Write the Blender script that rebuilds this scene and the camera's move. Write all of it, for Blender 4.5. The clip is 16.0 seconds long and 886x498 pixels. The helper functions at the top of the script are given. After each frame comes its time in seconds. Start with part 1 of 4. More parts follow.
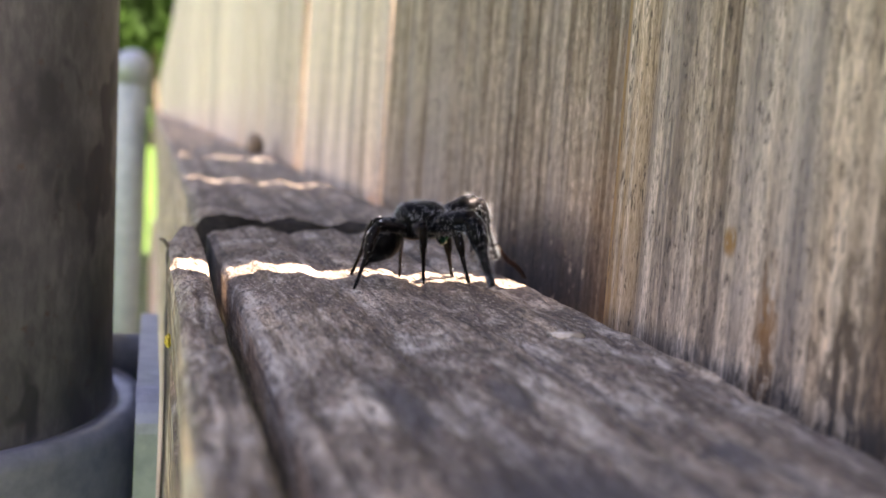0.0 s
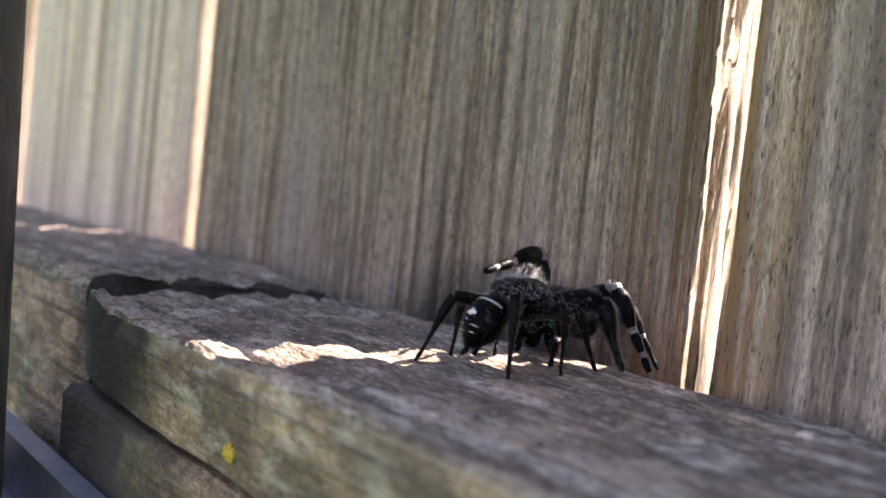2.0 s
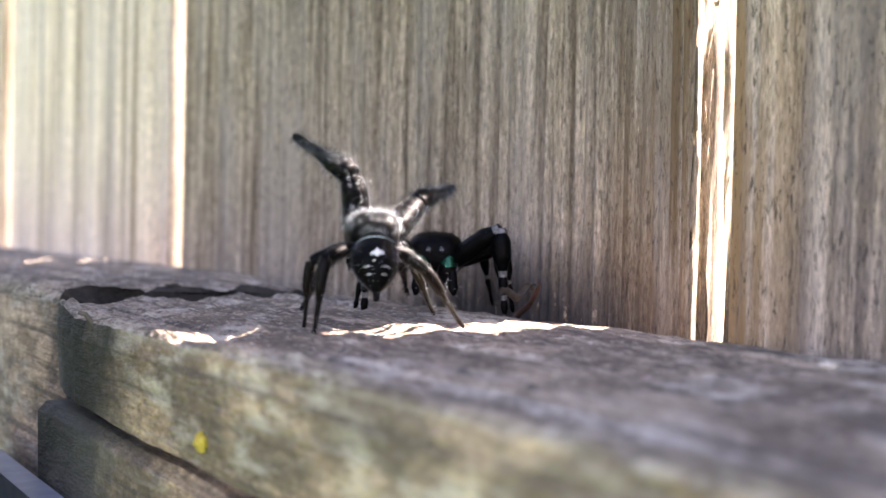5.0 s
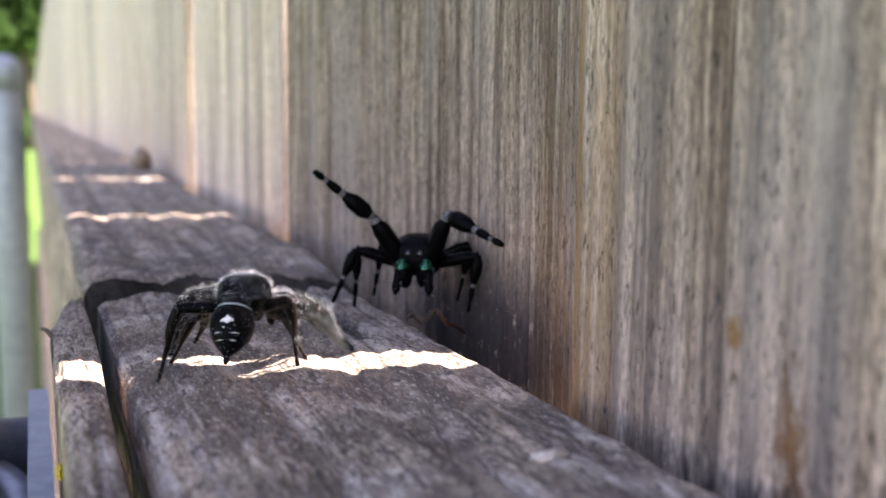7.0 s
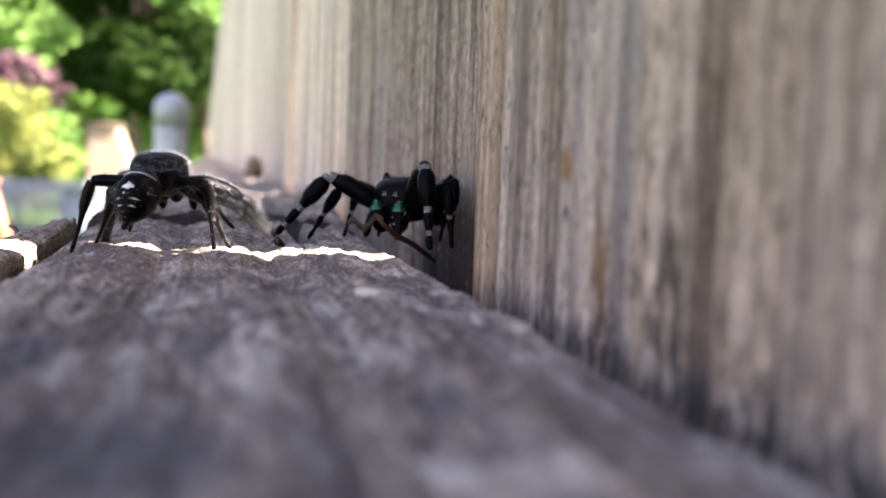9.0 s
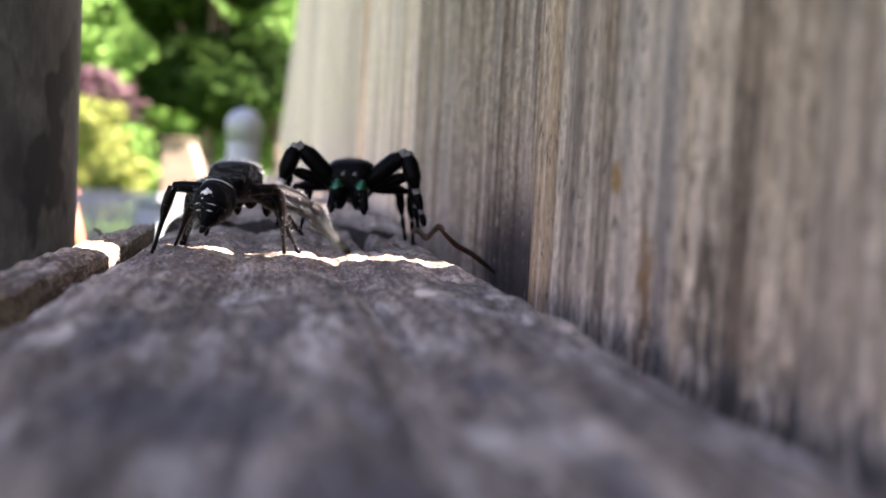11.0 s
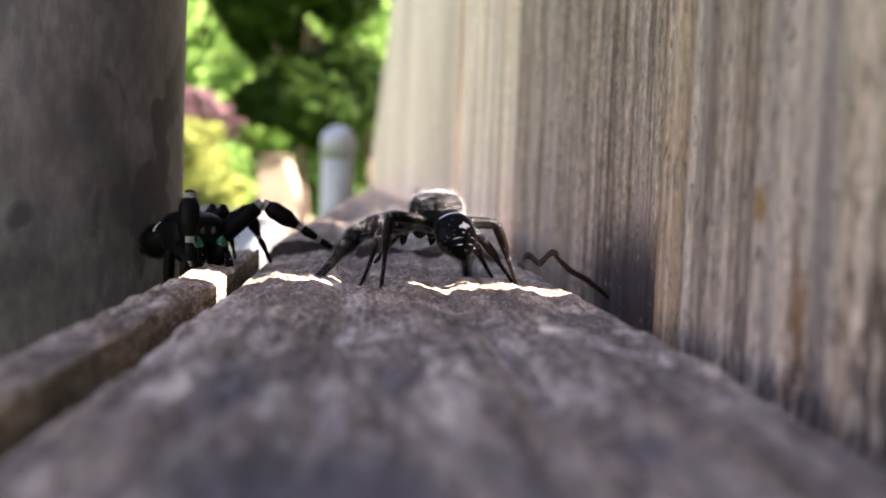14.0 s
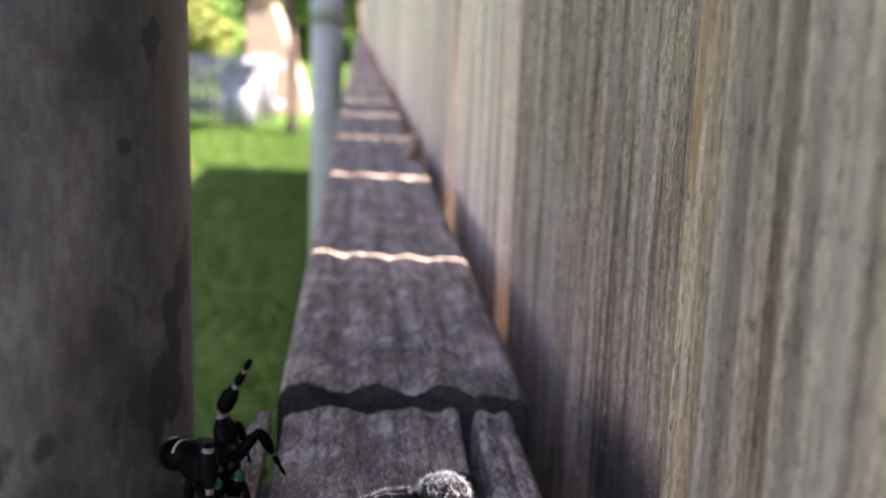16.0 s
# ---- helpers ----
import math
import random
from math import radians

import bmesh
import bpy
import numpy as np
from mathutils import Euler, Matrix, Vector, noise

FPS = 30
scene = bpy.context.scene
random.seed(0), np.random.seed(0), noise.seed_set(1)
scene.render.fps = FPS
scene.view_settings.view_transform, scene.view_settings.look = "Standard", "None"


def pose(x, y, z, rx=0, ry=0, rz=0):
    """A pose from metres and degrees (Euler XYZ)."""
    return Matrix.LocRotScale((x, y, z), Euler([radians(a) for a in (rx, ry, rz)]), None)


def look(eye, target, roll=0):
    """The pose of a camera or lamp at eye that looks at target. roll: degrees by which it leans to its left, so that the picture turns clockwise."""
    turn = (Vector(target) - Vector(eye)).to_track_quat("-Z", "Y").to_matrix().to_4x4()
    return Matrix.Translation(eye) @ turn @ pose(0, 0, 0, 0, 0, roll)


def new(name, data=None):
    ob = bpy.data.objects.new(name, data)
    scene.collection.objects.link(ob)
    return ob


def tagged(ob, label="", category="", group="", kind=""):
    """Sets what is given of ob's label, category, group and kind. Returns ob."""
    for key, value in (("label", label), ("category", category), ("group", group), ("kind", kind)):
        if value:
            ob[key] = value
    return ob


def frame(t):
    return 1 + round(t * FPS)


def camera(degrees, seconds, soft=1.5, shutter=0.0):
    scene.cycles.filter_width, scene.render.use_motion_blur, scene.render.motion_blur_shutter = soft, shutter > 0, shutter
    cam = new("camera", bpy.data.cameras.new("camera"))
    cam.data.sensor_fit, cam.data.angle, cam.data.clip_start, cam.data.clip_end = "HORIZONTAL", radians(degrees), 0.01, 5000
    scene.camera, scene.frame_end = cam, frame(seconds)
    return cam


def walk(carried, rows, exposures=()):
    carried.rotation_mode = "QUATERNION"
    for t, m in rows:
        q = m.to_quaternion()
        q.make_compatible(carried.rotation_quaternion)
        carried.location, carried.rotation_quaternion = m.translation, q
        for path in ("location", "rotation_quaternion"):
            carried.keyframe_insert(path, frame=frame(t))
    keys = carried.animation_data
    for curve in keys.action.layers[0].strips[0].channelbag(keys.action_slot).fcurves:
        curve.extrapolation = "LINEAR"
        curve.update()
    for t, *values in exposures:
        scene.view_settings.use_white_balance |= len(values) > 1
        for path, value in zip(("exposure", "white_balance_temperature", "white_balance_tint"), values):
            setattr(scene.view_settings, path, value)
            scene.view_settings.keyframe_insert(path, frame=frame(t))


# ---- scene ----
cam = camera(45.83, 16.0)
PATH = [
    (0, (-0.04076, -0.10453, 0.01664), (0.09443, 0.37353, -0.03982), 3.92),
    (0.5, (-0.05807, -0.09482, 0.02244), (0.12305, 0.36922, -0.02066), 5.71),
    (1, (-0.06578, -0.08292, 0.01863), (0.13916, 0.37195, -0.01445), 5.02),
    (1.5, (-0.07097, -0.07482, 0.01898), (0.17267, 0.36074, -0.01148), 6.41),
    (2, (-0.07433, -0.07020, 0.01468), (0.21931, 0.33387, -0.00792), 5.93),
    (2.5, (-0.07247, -0.06233, 0.01258), (0.24882, 0.32029, -0.00672), 4.52),
    (3, (-0.07100, -0.05602, 0.00911), (0.26252, 0.31549, -0.01823), 3.98),
    (3.5, (-0.06960, -0.05810, 0.00560), (0.25815, 0.31925, -0.00795), 2.71),
    (4, (-0.06900, -0.05900, 0.00600), (0.25141, 0.32466, -0.00595), 2.03),
    (4.5, (-0.06890, -0.06150, 0.00700), (0.23921, 0.33216, -0.00320), 1.39),
    (5, (-0.06830, -0.06640, 0.00890), (0.22235, 0.34034, -0.00035), 1.17),
    (5.5, (-0.06421, -0.07208, 0.01595), (0.20568, 0.34816, -0.00764), 1.44),
    (6, (-0.05274, -0.08089, 0.02321), (0.17697, 0.36159, -0.01482), 2.01),
    (6.5, (-0.04736, -0.08404, 0.02685), (0.15808, 0.36927, -0.02113), 1.47),
    (7, (-0.03961, -0.08773, 0.02373), (0.14110, 0.37416, -0.03949), 0.43),
    (7.5, (-0.02077, -0.09188, 0.01394), (0.10113, 0.38864, -0.05119), -0.09),
    (8, (-0.01857, -0.09390, 0.00888), (0.10582, 0.38735, -0.04517), 2.38),
    (8.5, (-0.01833, -0.09359, 0.00922), (0.09923, 0.38999, -0.03899), 1.49),
    (9, (-0.01823, -0.09325, 0.00906), (0.09295, 0.39256, -0.03126), 1.91),
    (9.5, (-0.02080, -0.09930, 0.00870), (0.08645, 0.38774, -0.02725), 2.63),
    (10, (-0.02020, -0.09880, 0.00860), (0.07985, 0.38993, -0.02500), 3.09),
    (10.5, (-0.01940, -0.09840, 0.00850), (0.07190, 0.39211, -0.02410), 3.29),
    (11, (-0.01850, -0.09780, 0.00850), (0.06185, 0.39461, -0.02425), 2.96),
    (11.5, (-0.01599, -0.09341, 0.00968), (0.04999, 0.40070, -0.02908), 0.98),
    (12, (-0.01562, -0.09303, 0.00976), (0.03972, 0.40235, -0.02942), 0.76),
    (12.5, (-0.01549, -0.09296, 0.00975), (0.03011, 0.40345, -0.02896), 0.83),
    (13, (-0.01551, -0.09312, 0.00991), (0.02100, 0.40402, -0.02907), 0.75),
    (13.5, (-0.01593, -0.09317, 0.00978), (0.01291, 0.40462, -0.02729), 0.99),
    (14, (-0.02004, -0.09320, 0.00946), (0.01646, 0.40466, -0.01880), 2.13),
    (14.5, (-0.02562, -0.09270, 0.01570), (0.02690, 0.40263, -0.02785), 2.18),
    (15, (-0.02319, -0.09066, 0.02237), (0.01506, 0.40573, -0.02382), 2.36),
    (15.5, (-0.02109, -0.08763, 0.03626), (0.01162, 0.40676, -0.03090), 2.62),
    (16, (-0.02300, -0.09150, 0.05380), (0.01900, 0.39610, -0.04760), 2.00),
]
EXPOSURES = [(0, 3.70, 8681, 39.5), (0.5, 3.60, 8089, 38.5), (1, 3.41, 10260, 45.5), (1.5, 3.16, 8336, 38.5), (2, 3.26, 7840, 37.5), (3, 3.75, 7720, 39.5), (5.5, 3.95, 7793, 37.5),
             (6.5, 3.76, 7398, 39), (7, 3.64, 7695, 39.5), (7.5, 3.75, 7462, 39), (8, 3.77, 8018, 41), (9, 3.69, 7818, 41), (12.5, 3.46, 7838, 41), (13.5, 3.67, 7838, 42),
             (14, 3.56, 8357, 42), (14.5, 3.34, 9630, 47.5), (15, 3.25, 9401, 48.5), (15.5, 3.33, 8804, 49.5), (16, 3.29, 7575, 44.5)]
walk(cam, [(t, look(eye, target, roll)) for t, eye, target, roll in PATH], EXPOSURES)
cam.data.dof.use_dof = True
cam.data.dof.focus_distance = 0.102
cam.data.dof.aperture_fstop = 36.0

# ---- light ----
SUN_EL, SUN_AZ = 47.0, 13.0
world = bpy.data.worlds.new("sky")
scene.world = world
world.use_nodes = True
wn = world.node_tree.nodes
sky = wn.new("ShaderNodeTexSky")
sky.sky_type, sky.sun_disc = "NISHITA", False
sky.sun_elevation, sky.sun_rotation = radians(SUN_EL), radians(90 + SUN_AZ)
world.node_tree.links.new(sky.outputs[0], wn["Background"].inputs[0])
wn["Background"].inputs[1].default_value = 0.070
sun = new("sun", bpy.data.lights.new("sun", "SUN"))
sun.data.energy, sun.data.angle, sun.data.color = 5.0, radians(0.5), (0.92, 1.0, 0.945)
_e, _a = radians(SUN_EL), radians(SUN_AZ)
sun.matrix_world = look((0, 0, 0), (-math.cos(_e) * math.cos(_a), math.cos(_e) * math.sin(_a), -math.sin(_e)))


# ---- materials ----
def shader(name, rough=0.8, metal=0.0):
    m = bpy.data.materials.new(name)
    m.use_nodes = True
    nt = m.node_tree
    b = nt.nodes["Principled BSDF"]
    b.inputs["Roughness"].default_value, b.inputs["Metallic"].default_value = rough, metal
    return m, nt, b


def noise_at(nt, co, scale, freq=1.0, detail=6.0, rough=0.6):
    mp = nt.nodes.new("ShaderNodeMapping")
    mp.inputs["Scale"].default_value = scale
    nt.links.new(co, mp.inputs["Vector"])
    n = nt.nodes.new("ShaderNodeTexNoise")
    n.inputs["Scale"].default_value, n.inputs["Detail"].default_value, n.inputs["Roughness"].default_value = freq, detail, rough
    nt.links.new(mp.outputs[0], n.inputs["Vector"])
    return n.outputs["Fac"]


def ramp(nt, fac, stops):
    r = nt.nodes.new("ShaderNodeValToRGB")
    els = r.color_ramp.elements
    while len(els) < len(stops):
        els.new(0.5)
    for e, (p, c) in zip(els, stops):
        e.position, e.color = p, (*c, 1) if len(c) == 3 else c
    nt.links.new(fac, r.inputs[0])
    return r.outputs[0]


def mix(nt, fac, a, b, mode="MIX"):
    n = nt.nodes.new("ShaderNodeMix")
    n.data_type, n.blend_type = "RGBA", mode
    for sock, v in ((n.inputs[0], fac), (n.inputs[6], a), (n.inputs[7], b)):
        if hasattr(v, "links"):
            nt.links.new(v, sock)
        else:
            sock.default_value = v if isinstance(v, float) else (*v, 1)
    return n.outputs[2]


def bump(nt, b, height, strength=0.5, dist=0.0004):
    n = nt.nodes.new("ShaderNodeBump")
    n.inputs["Strength"].default_value, n.inputs["Distance"].default_value = strength, dist
    nt.links.new(height, n.inputs["Height"])
    nt.links.new(n.outputs[0], b.inputs["Normal"])


def own_space(nt):
    """Object coordinates, shifted by a random step for each object."""
    tc, oi = nt.nodes.new("ShaderNodeTexCoord"), nt.nodes.new("ShaderNodeObjectInfo")
    v = nt.nodes.new("ShaderNodeVectorMath")
    v.operation = "MULTIPLY_ADD"
    nt.links.new(oi.outputs["Random"], v.inputs[0])
    v.inputs[1].default_value = (7.3, 5.1, 3.7)
    nt.links.new(tc.outputs["Object"], v.inputs[2])
    return v.outputs[0], tc.outputs["Object"]


def wood(name, axis, light, mid, dark, speck=0.35, grain=1.0, mould=None, top=1.0, damp=()):
    m, nt, b = shader(name, 0.9)
    co, raw = own_space(nt)
    along = {"y": (1, 0.03, 1), "z": (1, 1, 0.028)}[axis]
    sc = lambda f: tuple(f * a for a in along)
    fine = noise_at(nt, co, sc(3400 * grain), 1, 4, 0.6)
    streak = noise_at(nt, co, sc(1000 * grain), 1, 4, 0.6)
    broad = noise_at(nt, co, sc(110), 1, 3, 0.5)
    blotch = noise_at(nt, co, (60, 60, 60), 1, 5, 0.6)
    dash = (1, 1, 0.14) if axis == "z" else (1, 0.3, 1)
    pit = noise_at(nt, co, tuple(2600 * v for v in dash), 1, 3, 0.6)
    c = ramp(nt, streak, [(0.34, dark), (0.47, mid), (0.62, light)])
    groove = noise_at(nt, co, sc(1900 * grain), 1, 3, 0.55)
    c = mix(nt, ramp(nt, groove, [(0.36, (0.8, 0.8, 0.8)), (0.47, (0, 0, 0))]), c, tuple(v * 0.75 for v in dark))
    c = mix(nt, ramp(nt, broad, [(0.35, (0, 0, 0)), (0.7, (0.55, 0.55, 0.55))]), c, light)
    c = mix(nt, ramp(nt, blotch, [(0.35, (0.45, 0.45, 0.45)), (0.6, (0, 0, 0))]), c, tuple(0.5 * v + 0.5 * sum(mid) / 3 for v in mid))
    fleck = noise_at(nt, co, tuple(4200 * v for v in dash), 1, 3, 0.6)
    c = mix(nt, ramp(nt, fleck, [(0.54, (0, 0, 0)), (0.66, (0.65, 0.65, 0.65))]), c, tuple(min(1, v * 1.3) for v in light))
    c = mix(nt, ramp(nt, pit, [(0.33, (speck, speck, speck)), (0.43, (0, 0, 0))]), c, (0.025, 0.02, 0.016))
    if axis == "y":
        mott = noise_at(nt, co, (240, 130, 240), 1, 6, 0.7)
        c = mix(nt, ramp(nt, mott, [(0.42, (0.85, 0.85, 0.85)), (0.55, (0, 0, 0))]), c, tuple(v * 0.42 for v in mid))
        soil = noise_at(nt, co, (110, 60, 110), 1, 6, 0.68)
        c = mix(nt, ramp(nt, soil, [(0.44, (0.85, 0.85, 0.85)), (0.56, (0, 0, 0))]), c, (0.10, 0.073, 0.052))
        pale = noise_at(nt, co, (260, 110, 260), 1, 5, 0.65)
        c = mix(nt, ramp(nt, pale, [(0.52, (0, 0, 0)), (0.68, (0.75, 0.75, 0.75))]), c, (0.56, 0.50, 0.41))
        rosy = noise_at(nt, co, (600, 420, 600), 1, 4, 0.6)
        c = mix(nt, ramp(nt, rosy, [(0.60, (0, 0, 0)), (0.70, (0.6, 0.6, 0.6))]), c, (0.20, 0.115, 0.085))
        furrow = noise_at(nt, co, (620, 16, 620), 1, 5, 0.6)
        c = mix(nt, ramp(nt, furrow, [(0.36, (0.75, 0.75, 0.75)), (0.47, (0, 0, 0))]), c, (0.06, 0.046, 0.035))
        c = mix(nt, ramp(nt, furrow, [(0.56, (0, 0, 0)), (0.68, (0.45, 0.45, 0.45))]), c, (0.5, 0.45, 0.38))
        worn = noise_at(nt, co, (1250, 380, 1250), 1, 4, 0.65)
        c = mix(nt, ramp(nt, worn, [(0.36, (0.85 * top, 0.85 * top, 0.85 * top)), (0.45, (0, 0, 0))]), c, (0.05, 0.04, 0.033))
        crumb = noise_at(nt, co, (3000, 800, 3000), 1, 4, 0.65)
        c = mix(nt, ramp(nt, crumb, [(0.36, (0.55 * top, 0.55 * top, 0.55 * top)), (0.46, (0, 0, 0))]), c, (0.06, 0.047, 0.037))
        c = mix(nt, ramp(nt, crumb, [(0.55, (0, 0, 0)), (0.68, (0.5 * top, 0.5 * top, 0.5 * top))]), c, (0.62, 0.55, 0.45))
    if mould:
        sx = nt.nodes.new("ShaderNodeSeparateXYZ")
        nt.links.new(raw, sx.inputs[0])
        wob = nt.nodes.new("ShaderNodeMath")
        wob.operation = "MULTIPLY_ADD"
        nt.links.new(noise_at(nt, co, (150, 150, 150), 1, 5, 0.6), wob.inputs[0])
        wob.inputs[1].default_value = 0.03
        nt.links.new(sx.outputs["Y"], wob.inputs[2])
        mr = nt.nodes.new("ShaderNodeMapRange")
        mr.inputs["From Min"].default_value, mr.inputs["From Max"].default_value = mould
        nt.links.new(wob.outputs[0], mr.inputs[0])
        c = mix(nt, mr.outputs[0], c, ramp(nt, blotch, [(0.35, (0.02, 0.019, 0.014)), (0.65, (0.12, 0.115, 0.1))]))
    for px, py, wx, wy in damp:
        # a black mould patch with a ragged edge, eaten into the grain
        sx = nt.nodes.new("ShaderNodeSeparateXYZ")
        nt.links.new(raw, sx.inputs[0])
        dx = math_node(nt, "DIVIDE", math_node(nt, "SUBTRACT", sx.outputs["X"], px), wx)
        dy = math_node(nt, "DIVIDE", math_node(nt, "SUBTRACT", sx.outputs["Y"], py), wy)
        d2 = math_node(nt, "ADD", math_node(nt, "MULTIPLY", dx, dx), math_node(nt, "MULTIPLY", dy, dy))
        ragged = math_node(nt, "ADD", d2, math_node(nt, "MULTIPLY", noise_at(nt, co, (420, 150, 420), 1, 5, 0.65), 1.6))
        c = mix(nt, ramp(nt, math_node(nt, "MULTIPLY", ragged, 0.5), [(0.42, (0.82, 0.82, 0.82)), (0.75, (0, 0, 0))]), c, (0.055, 0.050, 0.050))
    nt.links.new(c, b.inputs["Base Color"])
    bump(nt, b, groove if axis == "z" else worn, 1.0, 0.0010)
    return m


def math_node(nt, op, a, b_):
    n = nt.nodes.new("ShaderNodeMath")
    n.operation = op
    for sock, v in zip(n.inputs, (a, b_)):
        if hasattr(v, "links"):
            nt.links.new(v, sock)
        else:
            sock.default_value = v
    return n.outputs[0]


def board_wood(name, light, mid, dark, ridge, contrast, pits, brown=None, vary=0.0, marks=()):
    """Upright weathered boards: soft ridges, fine fibres, black pits, brown streaks between two depths across the board."""
    m, nt, b = shader(name, 0.92)
    co, raw = own_space(nt)
    sc = lambda f, s=0.03: (f, f, f * s)
    rid = noise_at(nt, co, sc(ridge, 0.03), 1, 4, 0.6)
    fibre = noise_at(nt, co, sc(2300, 0.15), 1, 6, 0.75)
    hair = noise_at(nt, co, sc(6000, 0.16), 1, 4, 0.7)
    broad = noise_at(nt, co, sc(120, 0.1), 1, 4, 0.55)
    pit = noise_at(nt, co, sc(2500, 0.22), 1, 5, 0.72)
    crack = noise_at(nt, co, sc(800, 0.075), 1, 6, 0.75)
    c = ramp(nt, rid, [(0.37, dark), (0.5, mid), (0.62, light)])
    lo = 1 - contrast
    c = mix(nt, 1.0, c, ramp(nt, fibre, [(0.32, (lo, lo, lo)), (0.5, (0.95, 0.95, 0.95)), (0.66, (1.3, 1.3, 1.3))]), "MULTIPLY")
    c = mix(nt, 1.0, c, ramp(nt, hair, [(0.36, (0.55, 0.54, 0.53)), (0.5, (1.0, 1.0, 1.0)), (0.62, (1.3, 1.3, 1.3))]), "MULTIPLY")
    grey = sum(mid) / 3
    c = mix(nt, ramp(nt, broad, [(0.42, (0, 0, 0)), (0.66, (0.45, 0.45, 0.45))]), c, (grey * 1.12, grey * 1.02, grey * 0.94))
    c = mix(nt, ramp(nt, noise_at(nt, co, sc(240, 0.2), 1, 6, 0.7), [(0.54, (0, 0, 0)), (0.7, (0.5, 0.5, 0.5))]), c, (mid[0] * 0.6, mid[1] * 0.55, mid[2] * 0.48))
    if brown:
        y0, y1, col = brown
        sx = nt.nodes.new("ShaderNodeSeparateXYZ")
        nt.links.new(raw, sx.inputs[0])
        mr = nt.nodes.new("ShaderNodeMapRange")
        mr.inputs["From Min"].default_value, mr.inputs["From Max"].default_value = y0, y1
        nt.links.new(sx.outputs["Y"], mr.inputs[0])
        front = nt.nodes.new("ShaderNodeMapRange")
        front.inputs["From Min"].default_value, front.inputs["From Max"].default_value = 0.0009, 0.0004
        nt.links.new(sx.outputs["X"], front.inputs[0])
        k = ramp(nt, mr.outputs[0], [(0.0, (0, 0, 0)), (1.0, (1, 1, 1))])
        k = math_node(nt, "MULTIPLY", k, ramp(nt, noise_at(nt, co, sc(420, 0.05), 1, 6, 0.65), [(0.38, (0, 0, 0)), (0.55, (0.85, 0.85, 0.85))]))
        k = math_node(nt, "MULTIPLY", k, front.outputs[0])
        c = mix(nt, k, c, col)
    c = mix(nt, ramp(nt, crack, [(0.31, (0.75, 0.75, 0.75)), (0.375, (0, 0, 0))]), c, (0.06, 0.042, 0.028))
    c = mix(nt, ramp(nt, pit, [(0.37, (pits, pits, pits)), (0.44, (0, 0, 0))]), c, (0.045, 0.033, 0.024))
    for sy, sz, wy, wz, low, col in marks:
        # a cluster of marks: small fungal or water staining, dark bands low on two boards
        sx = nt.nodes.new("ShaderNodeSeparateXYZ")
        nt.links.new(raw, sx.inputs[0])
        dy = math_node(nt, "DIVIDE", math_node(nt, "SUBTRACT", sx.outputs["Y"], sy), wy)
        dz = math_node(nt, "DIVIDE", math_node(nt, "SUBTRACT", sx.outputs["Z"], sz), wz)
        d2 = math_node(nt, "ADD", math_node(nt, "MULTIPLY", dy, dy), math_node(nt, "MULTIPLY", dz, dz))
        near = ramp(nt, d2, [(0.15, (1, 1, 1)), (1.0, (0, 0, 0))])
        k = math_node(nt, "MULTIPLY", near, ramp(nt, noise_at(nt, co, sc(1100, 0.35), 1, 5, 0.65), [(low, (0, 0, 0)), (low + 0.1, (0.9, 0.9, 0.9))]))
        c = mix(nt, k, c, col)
    if vary:
        oi = nt.nodes.new("ShaderNodeObjectInfo")
        c = mix(nt, 1.0, c, ramp(nt, oi.outputs["Random"], [(0.0, (1 - vary, 1 - vary, 1 - vary)), (1.0, (1 + vary, 1 + vary * 0.97, 1 + vary * 0.9))]), "MULTIPLY")
    nt.links.new(c, b.inputs["Base Color"])
    h = math_node(nt, "ADD", math_node(nt, "MULTIPLY", rid, 0.6), math_node(nt, "MULTIPLY", fibre, 0.5))
    bump(nt, b, h, 1.0, 0.0014)
    return m


def plain(name, c1, c2, rough=0.7, freq=400.0, metal=0.0, bumped=0.0, dist=0.0003, stretch=(1, 1, 1), spec=0.5):
    m, nt, b = shader(name, rough, metal)
    b.inputs["Specular IOR Level"].default_value = spec
    co, _ = own_space(nt)
    n = noise_at(nt, co, tuple(freq * s for s in stretch), 1, 6, 0.6)
    nt.links.new(ramp(nt, n, [(0.35, c1), (0.65, c2)]), b.inputs["Base Color"])
    if bumped:
        bump(nt, b, n, bumped, dist)
    return m


NEAR_BOARD = board_wood("fibrous_board", (0.74, 0.59, 0.435), (0.49, 0.37, 0.258), (0.19, 0.132, 0.086), 420, 0.68, 0.8, (0.0610, 0.0670, (0.36, 0.205, 0.075)), 0.0,
                        ((0.0408, -0.001, 0.0022, 0.011, 0.43, (0.27, 0.12, 0.03)), (0.0465, 0.0093, 0.0009, 0.0014, 0.36, (0.30, 0.15, 0.035)), (0.0308, 0.002, 0.003, 0.010, 0.42, (0.085, 0.058, 0.034)),
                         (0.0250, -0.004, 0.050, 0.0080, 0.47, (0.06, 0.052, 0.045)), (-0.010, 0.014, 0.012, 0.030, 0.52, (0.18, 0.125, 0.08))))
RIDGED_BOARD = board_wood("ridged_board", (0.64, 0.525, 0.395), (0.49, 0.39, 0.285), (0.22, 0.163, 0.113), 620, 0.45, 0.6, (-0.0520, -0.0640, (0.20, 0.118, 0.052)), 0.0,
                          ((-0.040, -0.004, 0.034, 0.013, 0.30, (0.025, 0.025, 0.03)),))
# far boards catch more light; that brightness is put into this paler colour
BOARD = board_wood("weathered_board_paled_for_light", (0.77, 0.64, 0.485), (0.62, 0.50, 0.365), (0.33, 0.25, 0.17), 200, 0.34, 0.5, None, 0.2)
